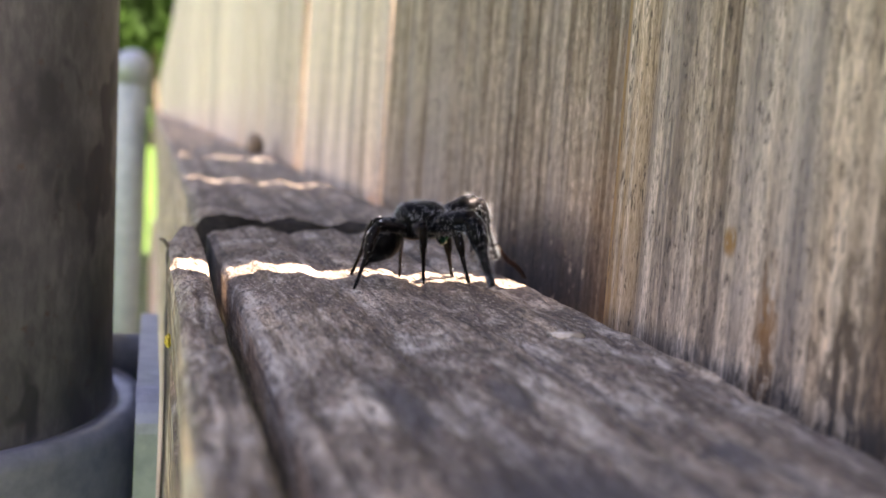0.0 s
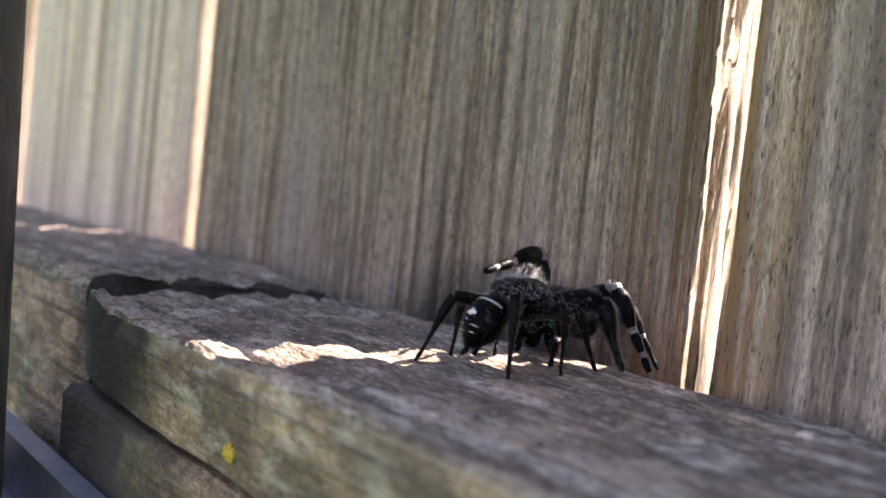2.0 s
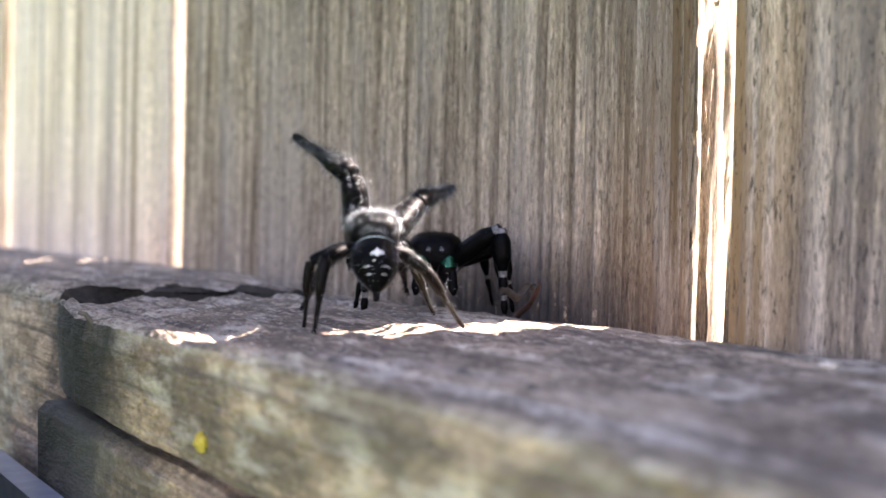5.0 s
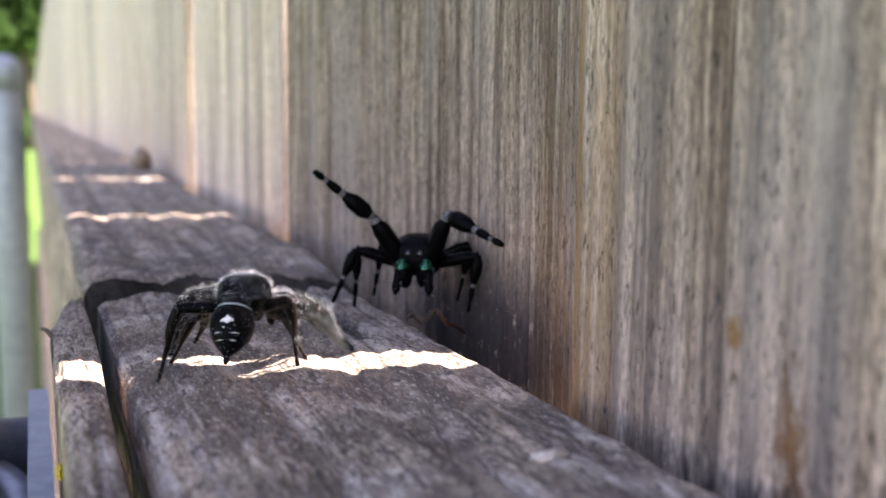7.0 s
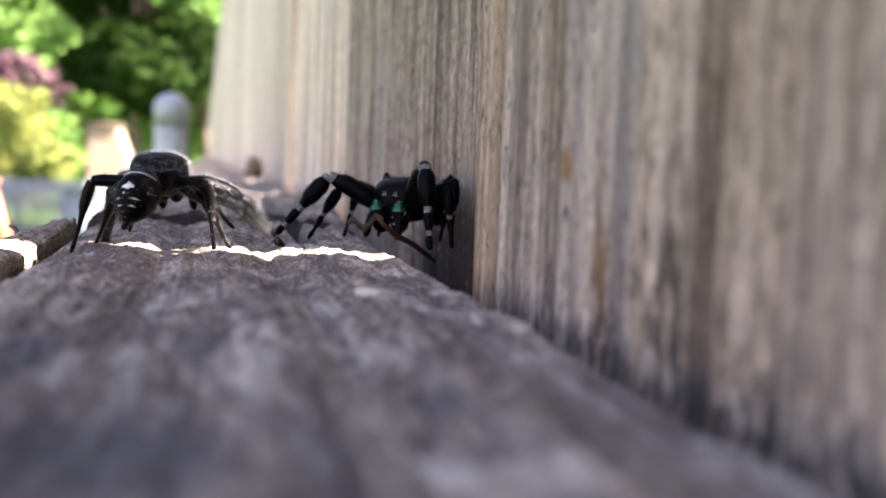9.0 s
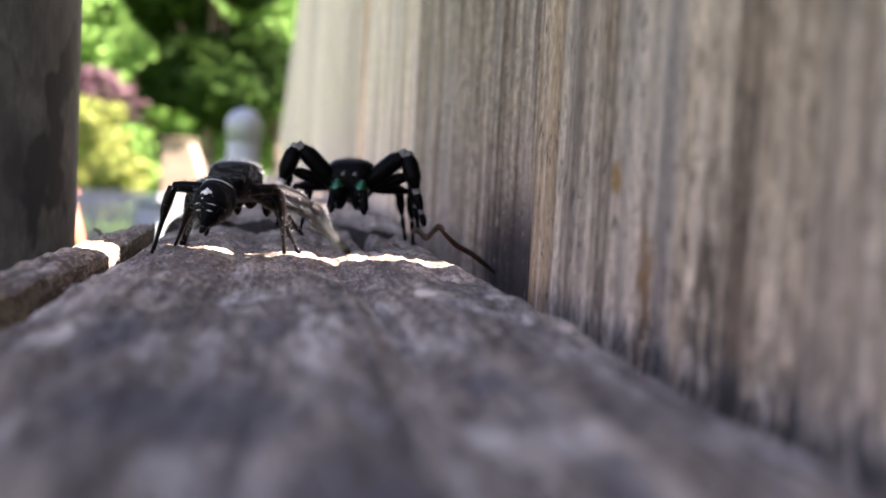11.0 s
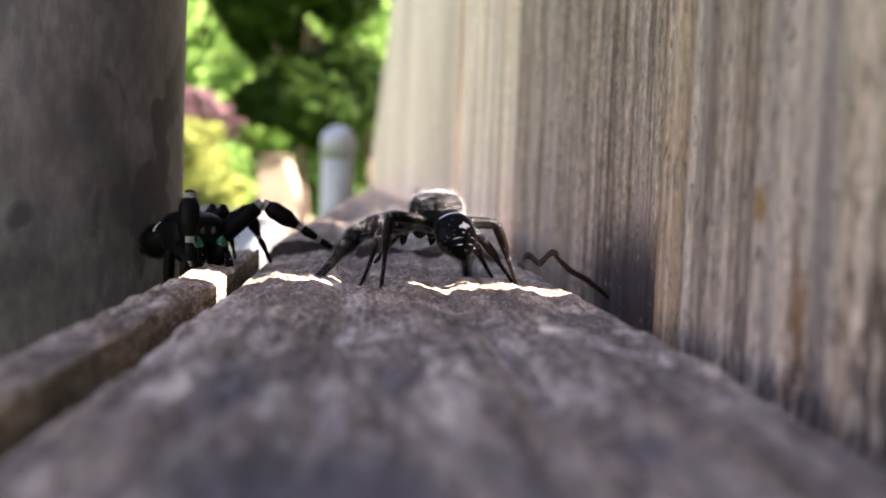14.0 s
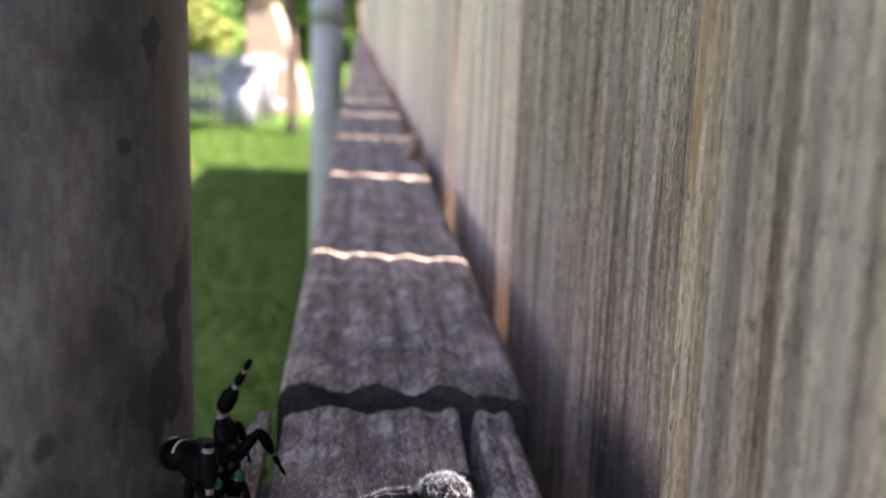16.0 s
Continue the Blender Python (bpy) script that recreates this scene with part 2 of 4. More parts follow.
RAIL = wood("weathered_rail", "y", (0.47, 0.375, 0.275), (0.29, 0.215, 0.145), (0.09, 0.063, 0.042), 0.8, 1.0, None, 1.0,
            ((-0.0215, -0.061, 0.0062, 0.010), (-0.0185, -0.044, 0.0016, 0.006), (-0.0095, -0.0555, 0.0014, 0.004), (-0.0145, -0.062, 0.0016, 0.006),
             (-0.0165, -0.073, 0.0075, 0.008), (-0.026, -0.046, 0.0022, 0.010), (-0.0085, -0.070, 0.0014, 0.005)))
# mouldy sawn ends, blackened further to paint in the shade inside the joint
END_GRAIN = plain("mouldy_shaded_end_grain", (0.012, 0.011, 0.010), (0.05, 0.042, 0.033), 0.95, 900, 0.0, 0.6)
RAIL_SIDE = wood("rail_side", "y", (0.72, 0.50, 0.33), (0.52, 0.345, 0.215), (0.18, 0.115, 0.072), 0.5, 1.0, None, 0.45)
NEAR_SIDE = wood("rail_side_mouldy", "y", (0.68, 0.46, 0.30), (0.47, 0.305, 0.185), (0.16, 0.10, 0.062), 0.5, 1.0, (0.032, 0.046), 0.4)


def zinc():
    m, nt, b = shader("galvanised_steel", 0.5, 0.45)
    co, _ = own_space(nt)
    blot = noise_at(nt, co, (85, 85, 60), 1, 5, 0.55)
    fine = noise_at(nt, co, (700, 700, 300), 1, 6, 0.6)
    c = ramp(nt, blot, [(0.36, (0.06, 0.06, 0.066)), (0.46, (0.12, 0.118, 0.122)), (0.64, (0.19, 0.18, 0.178))])
    c = mix(nt, ramp(nt, fine, [(0.4, (0.5, 0.5, 0.5)), (0.6, (0, 0, 0))]), c, (0.06, 0.06, 0.065))
    spot = noise_at(nt, co, (105, 105, 80), 1, 2.5, 0.5)
    c = mix(nt, ramp(nt, spot, [(0.36, (0.85, 0.85, 0.85)), (0.40, (0, 0, 0))]), c, (0.038, 0.037, 0.043))
    ochre = noise_at(nt, co, (420, 420, 420), 1, 4, 0.6)
    c = mix(nt, ramp(nt, ochre, [(0.62, (0, 0, 0)), (0.73, (0.6, 0.6, 0.6))]), c, (0.11, 0.055, 0.025))
    rust = noise_at(nt, co, (120, 120, 120), 1, 7, 0.75)
    c = mix(nt, ramp(nt, rust, [(0.66, (0, 0, 0)), (0.74, (0.7, 0.7, 0.7))]), c, (0.03, 0.022, 0.018))
    nt.links.new(c, b.inputs["Base Color"])
    nt.links.new(ramp(nt, blot, [(0.4, (0.42, 0.42, 0.42)), (0.6, (0.6, 0.6, 0.6))]), b.inputs["Roughness"])
    bump(nt, b, fine, 0.25, 0.0002)
    return m


ZINC = zinc()
# far post and caps: the sky's reflection is painted in as a paler zinc
SKYLIT_ZINC = plain("skylit_zinc", (0.202, 0.22, 0.238), (0.298, 0.321, 0.339), 0.5, 60, 0.3, 0.2)
STEEL = plain("bracket_steel", (0.17, 0.19, 0.225), (0.25, 0.27, 0.31), 0.45, 300, 0.5, 0.2)
BLACK_HAIR = plain("black_cuticle", (0.0006, 0.0006, 0.0008), (0.0015, 0.0015, 0.0018), 0.42, 3000, 0.0, 0.6, 0.0001, (1, 1, 1), 0.05)
SETAE = plain("grey_setae", (0.55, 0.62, 0.66), (0.72, 0.80, 0.84), 0.4, 4000)
DARK_SETAE = plain("dark_setae", (0.0012, 0.0012, 0.0012), (0.004, 0.0038, 0.0038), 0.5, 4000, 0.0, 0.0, 0.0003, (1, 1, 1), 0.08)
WHITE_SCALE = plain("white_scales", (0.55, 0.52, 0.48), (0.78, 0.76, 0.72), 0.7, 3000, 0.0, 0.5, 0.0001)
MALE_BAND = plain("grey_white_scales", (0.06, 0.06, 0.058), (0.17, 0.165, 0.16), 0.7, 2600, 0.0, 0.5, 0.0001)
BROWN_LEG = plain("brown_cuticle", (0.0015, 0.001, 0.0009), (0.0045, 0.0026, 0.002), 0.45, 2500, 0.0, 0.4, 0.0001, (1, 1, 1), 0.08)
GREEN = plain("iridescent_green", (0.002, 0.03, 0.016), (0.006, 0.11, 0.055), 0.25, 2500, 0.7)
EYE = plain("glossy_eye", (0.005, 0.005, 0.006), (0.008, 0.008, 0.01), 0.08, 800)
RED_STEM = plain("reddish_stem", (0.03, 0.011, 0.008), (0.075, 0.026, 0.016), 0.7, 1500, 0.0, 0.4)
DRY_LEAF = plain("dry_leaf", (0.05, 0.04, 0.032), (0.13, 0.10, 0.078), 0.8, 900, 0.0, 0.5)
PALE_CHIP = plain("pale_chip", (0.42, 0.36, 0.28), (0.62, 0.55, 0.45), 0.85, 1500, 0.0, 0.4)
LICHEN = plain("yellow_lichen", (0.33, 0.22, 0.03), (0.55, 0.40, 0.06), 0.9, 2500, 0.0, 0.8)
HUSK = plain("brown_husk", (0.15, 0.10, 0.06), (0.27, 0.19, 0.125), 0.85, 1200, 0.0, 0.4)
GRASS = plain("lawn_grass", (0.018, 0.050, 0.005), (0.040, 0.092, 0.010), 0.9, 9, 0.0, 0.5, 0.02, (1, 1, 1), 0.2)
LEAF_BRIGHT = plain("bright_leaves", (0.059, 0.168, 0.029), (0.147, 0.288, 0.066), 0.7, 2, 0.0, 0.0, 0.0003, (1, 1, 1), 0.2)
LEAF_DARK = plain("dark_needles_and_hedge_core", (0.00346, 0.0154, 0.00115), (0.0106, 0.0346, 0.00269), 0.85, 3, 0.0, 0.0, 0.0003, (1, 1, 1), 0.1)
LEAF_YELLOW = plain("yellow_green_leaves", (0.099, 0.140, 0.027), (0.188, 0.216, 0.053), 0.7, 3, 0.0, 0.0, 0.0003, (1, 1, 1), 0.2)
LEAF_MAGENTA = plain("magenta_blossom", (0.0493, 0.0179, 0.0269), (0.0941, 0.0358, 0.0493), 0.7, 3)
BARK = plain("bark", (0.05, 0.035, 0.025), (0.12, 0.09, 0.06), 0.9, 20, 0.0, 0.6, 0.02)
WHITE_PAINT = plain("white_paint", (0.141, 0.159, 0.184), (0.205, 0.225, 0.256), 0.6, 5)
TAN_STUCCO = plain("tan_stucco", (0.226, 0.173, 0.125), (0.286, 0.22, 0.161), 0.9, 8, 0.0, 0.3, 0.01)
GREY_PLASTIC = plain("grey_plastic", (0.129, 0.159, 0.179), (0.179, 0.208, 0.228), 0.5, 6)
ORANGE_PAINT = plain("orange_paint", (0.36, 0.103, 0.0428), (0.471, 0.154, 0.0685), 0.6, 6)


# ---- mesh helpers ----
def hash2(ix, iy, seed):
    h = (ix.astype(np.int64) * 374761393 + iy.astype(np.int64) * 668265263 + seed * 974634341) & 0xFFFFFFFF
    h = ((h ^ (h >> 13)) * 1274126177) & 0xFFFFFFFF
    return ((h ^ (h >> 16)) & 0xFFFF) / 65535.0


def vnoise(x, y, seed=0):
    """Smooth value noise from 0 to 1 on arrays."""
    x, y = np.broadcast_arrays(np.asarray(x, float), np.asarray(y, float))
    ix, iy = np.floor(x), np.floor(y)
    fx, fy = x - ix, y - iy
    fx, fy = fx * fx * (3 - 2 * fx), fy * fy * (3 - 2 * fy)
    a, b = hash2(ix, iy, seed), hash2(ix + 1, iy, seed)
    c, d = hash2(ix, iy + 1, seed), hash2(ix + 1, iy + 1, seed)
    return (a * (1 - fx) + b * fx) * (1 - fy) + (c * (1 - fx) + d * fx) * fy


def fbm(x, y, seed=0, octaves=3):
    x, y = np.broadcast_arrays(np.asarray(x, float), np.asarray(y, float))
    return sum(vnoise(x * 2 ** k, y * 2 ** k, seed + k) / 2 ** k for k in range(octaves)) / (2 - 2 ** (1 - octaves))


def mesh_of(name, verts, faces, mats, slots=None, smooth=False):
    me = bpy.data.meshes.new(name)
    me.from_pydata([tuple(v) for v in verts], [], faces)
    for m in mats:
        me.materials.append(m)
    if slots is not None:
        me.polygons.foreach_set("material_index", np.asarray(slots, dtype=np.int32))
    if smooth:
        me.polygons.foreach_set("use_smooth", np.ones(len(me.polygons), dtype=bool))
    me.update()
    return me


def part(name, bm, material, parent=None, label="", smooth=True):
    me = bpy.data.meshes.new(name)
    if smooth:
        for f in bm.faces:
            f.smooth = True
    bm.to_mesh(me)
    bm.free()
    for m in material if isinstance(material, (list, tuple)) else [material]:
        me.materials.append(m)
    ob = new(name, me)
    ob.parent = parent
    return tagged(ob, label)


def box_bm(x0, x1, y0, y1, z0, z1, bevel=0.0):
    bm = bmesh.new()
    bmesh.ops.create_cube(bm, size=1)
    bmesh.ops.transform(bm, verts=bm.verts, matrix=Matrix.LocRotScale(((x0 + x1) / 2, (y0 + y1) / 2, (z0 + z1) / 2), None, (x1 - x0, y1 - y0, z1 - z0)))
    if bevel:
        bmesh.ops.bevel(bm, geom=list(bm.edges), offset=bevel, segments=2, affect="EDGES")
    return bm


def spun(profile, n=48):
    """A body of revolution about z from (radius, height) pairs, closed where the radius is 0."""
    bm = bmesh.new()
    rings = []
    for r, z in profile:
        rings.append([bm.verts.new((r * math.cos(2 * math.pi * k / n), r * math.sin(2 * math.pi * k / n), z)) for k in range(n)] if r > 0 else [bm.verts.new((0, 0, z))])
    for a, b in zip(rings, rings[1:]):
        for k in range(n):
            j = (k + 1) % n
            if len(a) == 1 and len(b) > 1:
                bm.faces.new((a[0], b[j], b[k]))
            elif len(b) == 1 and len(a) > 1:
                bm.faces.new((a[k], a[j], b[0]))
            elif len(a) > 1:
                bm.faces.new((a[k], a[j], b[j], b[k]))
    return bm


def bark_tube(points, radii, n=10, rough=0.0):
    """A tapered tube through points."""
    bm = bmesh.new()
    rings = []
    for i, (p, r) in enumerate(zip(points, radii)):
        p = Vector(p)
        d = Vector(points[min(i + 1, len(points) - 1)]) - Vector(points[max(i - 1, 0)])
        q = d.to_track_quat("Z", "Y")
        rings.append([bm.verts.new(p + q @ Vector((math.cos(2 * math.pi * k / n), math.sin(2 * math.pi * k / n), 0)) * r * (1 + rough * (random.random() - 0.5))) for k in range(n)])
    for a, b in zip(rings, rings[1:]):
        for k in range(n):
            bm.faces.new((a[k], a[(k + 1) % n], b[(k + 1) % n], b[k]))
    bm.faces.new(rings[0][::-1])
    bm.faces.new(rings[-1])
    return bm


# ---- the fence ----
GROUND_Z = -1.45


def swept(name, ys, xs, top, bottom, edge=0.0012, end_wave=None, mats=(), z_off=0.0, foot=0.0):
    """A plank along y: relief top(x, y) over the columns xs, straight sides, flat underside."""
    ny, nx = len(ys), len(xs)
    X, Y = np.meshgrid(xs, ys)
    Z = top(X, Y) + z_off
    rim = np.minimum(X - xs[0], xs[-1] - X)
    Z -= np.clip(edge - rim, 0, None) ** 2 / edge * 0.9
    side = 7
    zs = np.linspace(0, 1, side)
    cols = []
    for i in range(ny):
        left = [(xs[0] + 0.0006 * (vnoise(ys[i] * 160, 3.3 * k, 5) - 0.5) * (k > 0), Z[i, 0] * (1 - s) + bottom * s) for k, s in enumerate(zs[1:], 1)]
        right = [(xs[-1], Z[i, -1] * (1 - s) + bottom * s) for s in zs[1:]]
        cols.append([(x, z) for x, z in left[::-1]] + [(X[i, j], Z[i, j]) for j in range(nx)] + right)
    n = len(cols[0])
    verts = []
    for i in range(ny):
        for j, (x, z) in enumerate(cols[i]):
            y = ys[i]
            if end_wave is not None:
                y += end_wave(x, i, ny)
            if foot and i < 4:
                y -= foot * min(1.0, max(0.0, (-0.004 - z) / 0.006)) * (1 - i / 4)
            verts.append((x, y, z))
    faces, slots = [], []
    for i in range(ny - 1):
        for j in range(n - 1):
            a = i * n + j
            faces.append((a, a + 1, a + n + 1, a + n))
            slots.append(1 if (j < side - 1 or j >= n - side) else 0)
        faces.append((i * n + n - 1, i * n, (i + 1) * n, (i + 1) * n + n - 1))
        slots.append(1)
    faces += [tuple(range(n))[::-1], tuple(range((ny - 1) * n, ny * n))]
    slots += [len(mats) - 1] * 2
    return new(name, mesh_of(name, verts, faces, mats, slots, True))


def rail_top(X, Y):
    """Eroded growth rings along the rail, with pits and fibres."""
    ring = np.abs(((X * 105 + 0.35 * vnoise(Y * 9, X * 40, 3)) % 1.0) - 0.5) * 2
    z = -0.0007 * ring ** 2
    z += 0.0007 * (fbm(X * 420, Y * 22, 11) - 0.5)
    z += 0.0007 * (fbm(X * 1300, Y * 300, 21) - 0.5)
    z += 0.0007 * (fbm(X * 300, Y * 110, 31) - 0.5)
    return z


def near_top(X, Y):
    """The near rail's relief, with the split that opens towards its end beside the boards."""
    split = np.exp(-((X + 0.0066 + 0.0007 * (fbm(Y * 70, 3.0, 6) - 0.5) + 0.02 * (0.05 - Y)) / 0.00075) ** 2)
    return rail_top(X, Y) + 0.0004 - 0.010 * split * np.clip((Y - 0.016) / 0.014, 0, 1)


def span(*stops):
    """Rows of (from, to, step) as one ascending array."""
    return np.unique(np.round(np.concatenate([np.arange(a, b + s / 2, s) for a, b, s in stops]), 6))


fence_rail = swept("fence_rail", span((-0.62, -0.13, 0.01), (-0.13, 0.052, 0.0006)), np.linspace(-0.0326, 0.0, 100), near_top, -0.089, 0.0012,
                   lambda x, i, n: (0.0016 * (float(vnoise(x * 260, 0.5, 8)) - 0.5) if i > n - 4 else 0.0), (RAIL, NEAR_SIDE, END_GRAIN))
tagged(fence_rail, "weathered grey wooden fence rail with eroded grain beside the boards", "fence rail")


def splinter_strip():
    """The strip that has split away along the rail's outer edge."""
    ys = span((-0.62, -0.13, 0.01), (-0.13, 0.0505, 0.0008))
    nx = 12
    verts, faces = [], []
    n = 0
    for y in ys:
        near = max(0.0, -y / 0.1)
        wob = 0.0005 * (float(fbm(y * 90, 2.0, 4)) - 0.5)
        x0, x1 = -0.0383 + wob, -0.0345 + 0.0003 * math.sin(y * 60) - 0.0001 * near
        if y > 0.036:
            x0 += (y - 0.036) * 0.16
        zb = -0.0088 + 0.0009 * (float(fbm(y * 60, 7.0, 9)) - 0.5)
        row = []
        for k in range(nx):
            x = x0 + (x1 - x0) * k / (nx - 1)
            row.append((x, y, 0.0003 + float(rail_top(np.array(x), np.array(y))) * 1.1 - 0.0004 * (abs(k / (nx - 1) - 0.5) * 2) ** 6))
        row += [(x1, y, -0.003), (x1 - 0.0012, y, zb + 0.001), (x0 + 0.0012, y, zb), (x0 + 0.0002 + wob, y, zb), (x0, y, zb * 0.6), (x0 - 0.0002, y, zb * 0.25)]
        n = len(row)
        verts += row
    for i in range(len(ys) - 1):
        for j in range(n):
            a, b = i * n + j, i * n + (j + 1) % n
            faces.append((a, b, b + n, a + n))
    faces += [tuple(range(n))[::-1], tuple(range((len(ys) - 1) * n, len(ys) * n))]
    slots = [0 if (k % n) < nx + 2 else 1 for k in range((len(ys) - 1) * n)] + [2, 2]
    return new("split_strip", mesh_of("split_strip", verts, faces, (RAIL, NEAR_SIDE, END_GRAIN), slots, False))


strip = splinter_strip()
strip.parent = fence_rail
tagged(strip, "split wooden strip along the rail's edge")


def rail_lower_cheek():
    """The rail's outer face below the split, flush with the strip."""
    ys = span((-0.62, -0.13, 0.02), (-0.13, 0.05, 0.002))
    verts, faces = [], []
    for y in ys:
        w = 0.0006 * (float(fbm(y * 80, 1.0, 14)) - 0.5)
        t = -0.0103 + 0.0008 * (float(fbm(y * 55, 7.0, 9)) - 0.5)
        verts += [(-0.0327, y, t), (-0.0372 + w, y, t), (-0.0381 + w, y, t - 0.001), (-0.0380 - w, y, -0.03), (-0.0381, y, -0.06), (-0.0378, y, -0.089), (-0.0327, y, -0.089)]
    n = 7
    for i in range(len(ys) - 1):
        for j in range(n):
            a, b = i * n + j, i * n + (j + 1) % n
            faces.append((a, b, b + n, a + n))
    faces += [tuple(range(n))[::-1], tuple(range((len(ys) - 1) * n, len(ys) * n))]
    return new("rail_cheek", mesh_of("rail_cheek", verts, faces, (NEAR_SIDE,), None, False))


cheek = rail_lower_cheek()
cheek.parent = fence_rail


def far_top(X, Y):
    return rail_top(X + 0.013, Y + 0.4) - 0.0022 * np.clip((X + 0.004) / 0.006, 0, 1) * np.clip((0.085 - Y) / 0.02, 0, 1)


def far_wave(x, i, n):
    w = 0.0016 * math.sin((x + 0.034) * 2 * math.pi / 0.0112) + 0.0012 * (float(vnoise(x * 700, 1.5, 3)) - 0.5)
    return w * max(0.0, 1 - i / 8)


far_rail = swept("fence_rail", span((0.0585, 0.14, 0.0008), (0.14, 0.5, 0.004), (0.5, 11.0, 0.1)), np.linspace(-0.034, 0.004, 64), far_top, -0.088, 0.0012, far_wave, (RAIL, RAIL_SIDE, END_GRAIN), 0.0012, 0.0062)
tagged(far_rail, "long weathered wooden fence rail with a ragged sawn end", "fence rail")


def fence_board(y0, y1, x0, thick, z0, z1, fine, seed, skew=0.0, mat=None, near_skew=0.0, flare=0.0):
    """A vertical board whose weathered face stands in ridges; its origin lies at its middle, on the face."""
    yc, half = (y0 + y1) / 2, (y1 - y0) / 2
    ys = np.linspace(-half, half, 430 if fine else 40)
    zs = span((z0, -0.06, 0.2), (-0.06, 0.14, 0.0025 if mat is RIDGED_BOARD else 0.005), (0.14, z1, 0.03)) if fine else span((z0, z1, 0.15))
    zs[-1] = z1
    Y, Z = np.meshgrid(ys, zs)
    deep = mat is RIDGED_BOARD
    X = -(0.0006 if deep else 0.0011) * (fbm(Y * 760 + seed, Z * 12, seed, 2) - 0.5) - (0.0014 if deep else 0.0007) * (fbm(Y * 310 + seed, Z * 6, seed + 7, 2) - 0.5)
    if deep:
        X += 0.00055 * np.sin(2 * math.pi * (Y * 620 + 1.2 * fbm(Y * 90, Z * 5, seed + 9)))
    rim = np.minimum(Y + half, half - Y)
    X += np.clip(0.0012 - rim, 0, None) ** 2 / 0.0012 * 0.8
    wob = 0.0007 * (fbm(Z * 60, np.zeros_like(Z) + seed, seed + 3) - 0.5)
    Y = Y + wob * (np.abs(Y) / half) ** 8
    if flare:
        s = np.clip((Z - 0.053) / 0.02, 0, 1)
        Y = Y - flare * s * s * (3 - 2 * s) * np.clip(-Y / half, 0, 1) ** 4
    nz, ny = Y.shape
    verts = np.stack([X, Y, Z], -1).reshape(-1, 3).tolist()
    back = len(verts)
    depths = [0.014 * k for k in range(1, 33)] + [0.7, 1.0] if deep else [0.35, 0.7, 1.0]
    depths[-1] = 1.0
    nd = len(depths)
    dd, zz = np.meshgrid(np.array(depths) * thick, zs)
    grain = 0.0026 * (fbm(dd * 1000, zz * 45, seed + 5, 3) - 0.5)
    for i in range(nz):
        for s in (0, ny - 1):
            for d in depths:
                verts.append((thick * d, Y[i, s] + (skew * d if s else near_skew * d) + (float(grain[i, depths.index(d)]) if deep else 0.0005 * (float(vnoise(Z[i, 0] * 250, d * 9, seed)) - 0.5)), Z[i, s]))
    faces = []
    for i in range(nz - 1):
        for j in range(ny - 1):
            a = i * ny + j
            faces.append((a, a + ny, a + ny + 1, a + 1))
        for s, e in ((0, 0), (1, ny - 1)):
            row = lambda k: [k * ny + e] + [back + (k * 2 + s) * nd + d for d in range(nd)]
            a, b = row(i), row(i + 1)
            for d in range(nd):
                faces.append((a[d], a[d + 1], b[d + 1], b[d]) if s == 0 else (a[d + 1], a[d], b[d], b[d + 1]))
        k = back + i * 2 * nd + nd - 1
        faces.append((k, k + nd, k + 3 * nd, k + 2 * nd))
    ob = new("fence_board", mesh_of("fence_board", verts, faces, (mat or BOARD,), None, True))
    ob.location = (x0, yc, 0)
    return tagged(ob, "weathered grey-brown vertical wooden fence board", "fence board", "fence boards")


PITCH = 0.141
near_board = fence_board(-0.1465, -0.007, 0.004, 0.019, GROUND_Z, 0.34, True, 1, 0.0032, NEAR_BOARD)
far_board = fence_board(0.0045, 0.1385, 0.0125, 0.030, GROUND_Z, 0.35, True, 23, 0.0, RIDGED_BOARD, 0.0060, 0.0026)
for k in range(16):
    # torn fibres on the board's sunlit edge
    r = random.Random(k + 7)
    z, x, n = r.uniform(-0.004, 0.045), r.uniform(0.0002, 0.006), r.uniform(0.003, 0.008)
    y = -0.0671 + 0.0060 * x / 0.019
    pts = [(x, y + 0.0002, z), (x + r.uniform(-0.0002, 0.0002), y - 0.0003, z + n * 0.5), (x + r.uniform(-0.0004, 0.0004), y - r.uniform(0.0003, 0.0009), z + n)]
    part("splinter", bark_tube(pts, [0.00016, 0.00013, 0.00004], 5, 0.3), RIDGED_BOARD, far_board)
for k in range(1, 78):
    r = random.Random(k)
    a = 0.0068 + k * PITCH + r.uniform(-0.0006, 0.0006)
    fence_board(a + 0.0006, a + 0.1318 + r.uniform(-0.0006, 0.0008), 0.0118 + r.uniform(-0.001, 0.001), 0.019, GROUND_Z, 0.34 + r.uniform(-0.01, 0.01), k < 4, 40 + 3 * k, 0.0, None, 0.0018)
for k in range(1, 5):
    fence_board(-0.1465 - k * 0.1475, -0.007 - k * 0.1475, 0.004, 0.016, GROUND_Z, 0.34, False, 140 + k, 0.0, NEAR_BOARD)


def lower_rail():
    ob = part("fence_rail", box_bm(-0.034, 0.004, -0.62, 11.0, GROUND_Z + 0.25, GROUND_Z + 0.339, 0.002), RAIL_SIDE)
    return tagged(ob, "lower wooden fence rail near the lawn", "fence rail")


lower_rail()


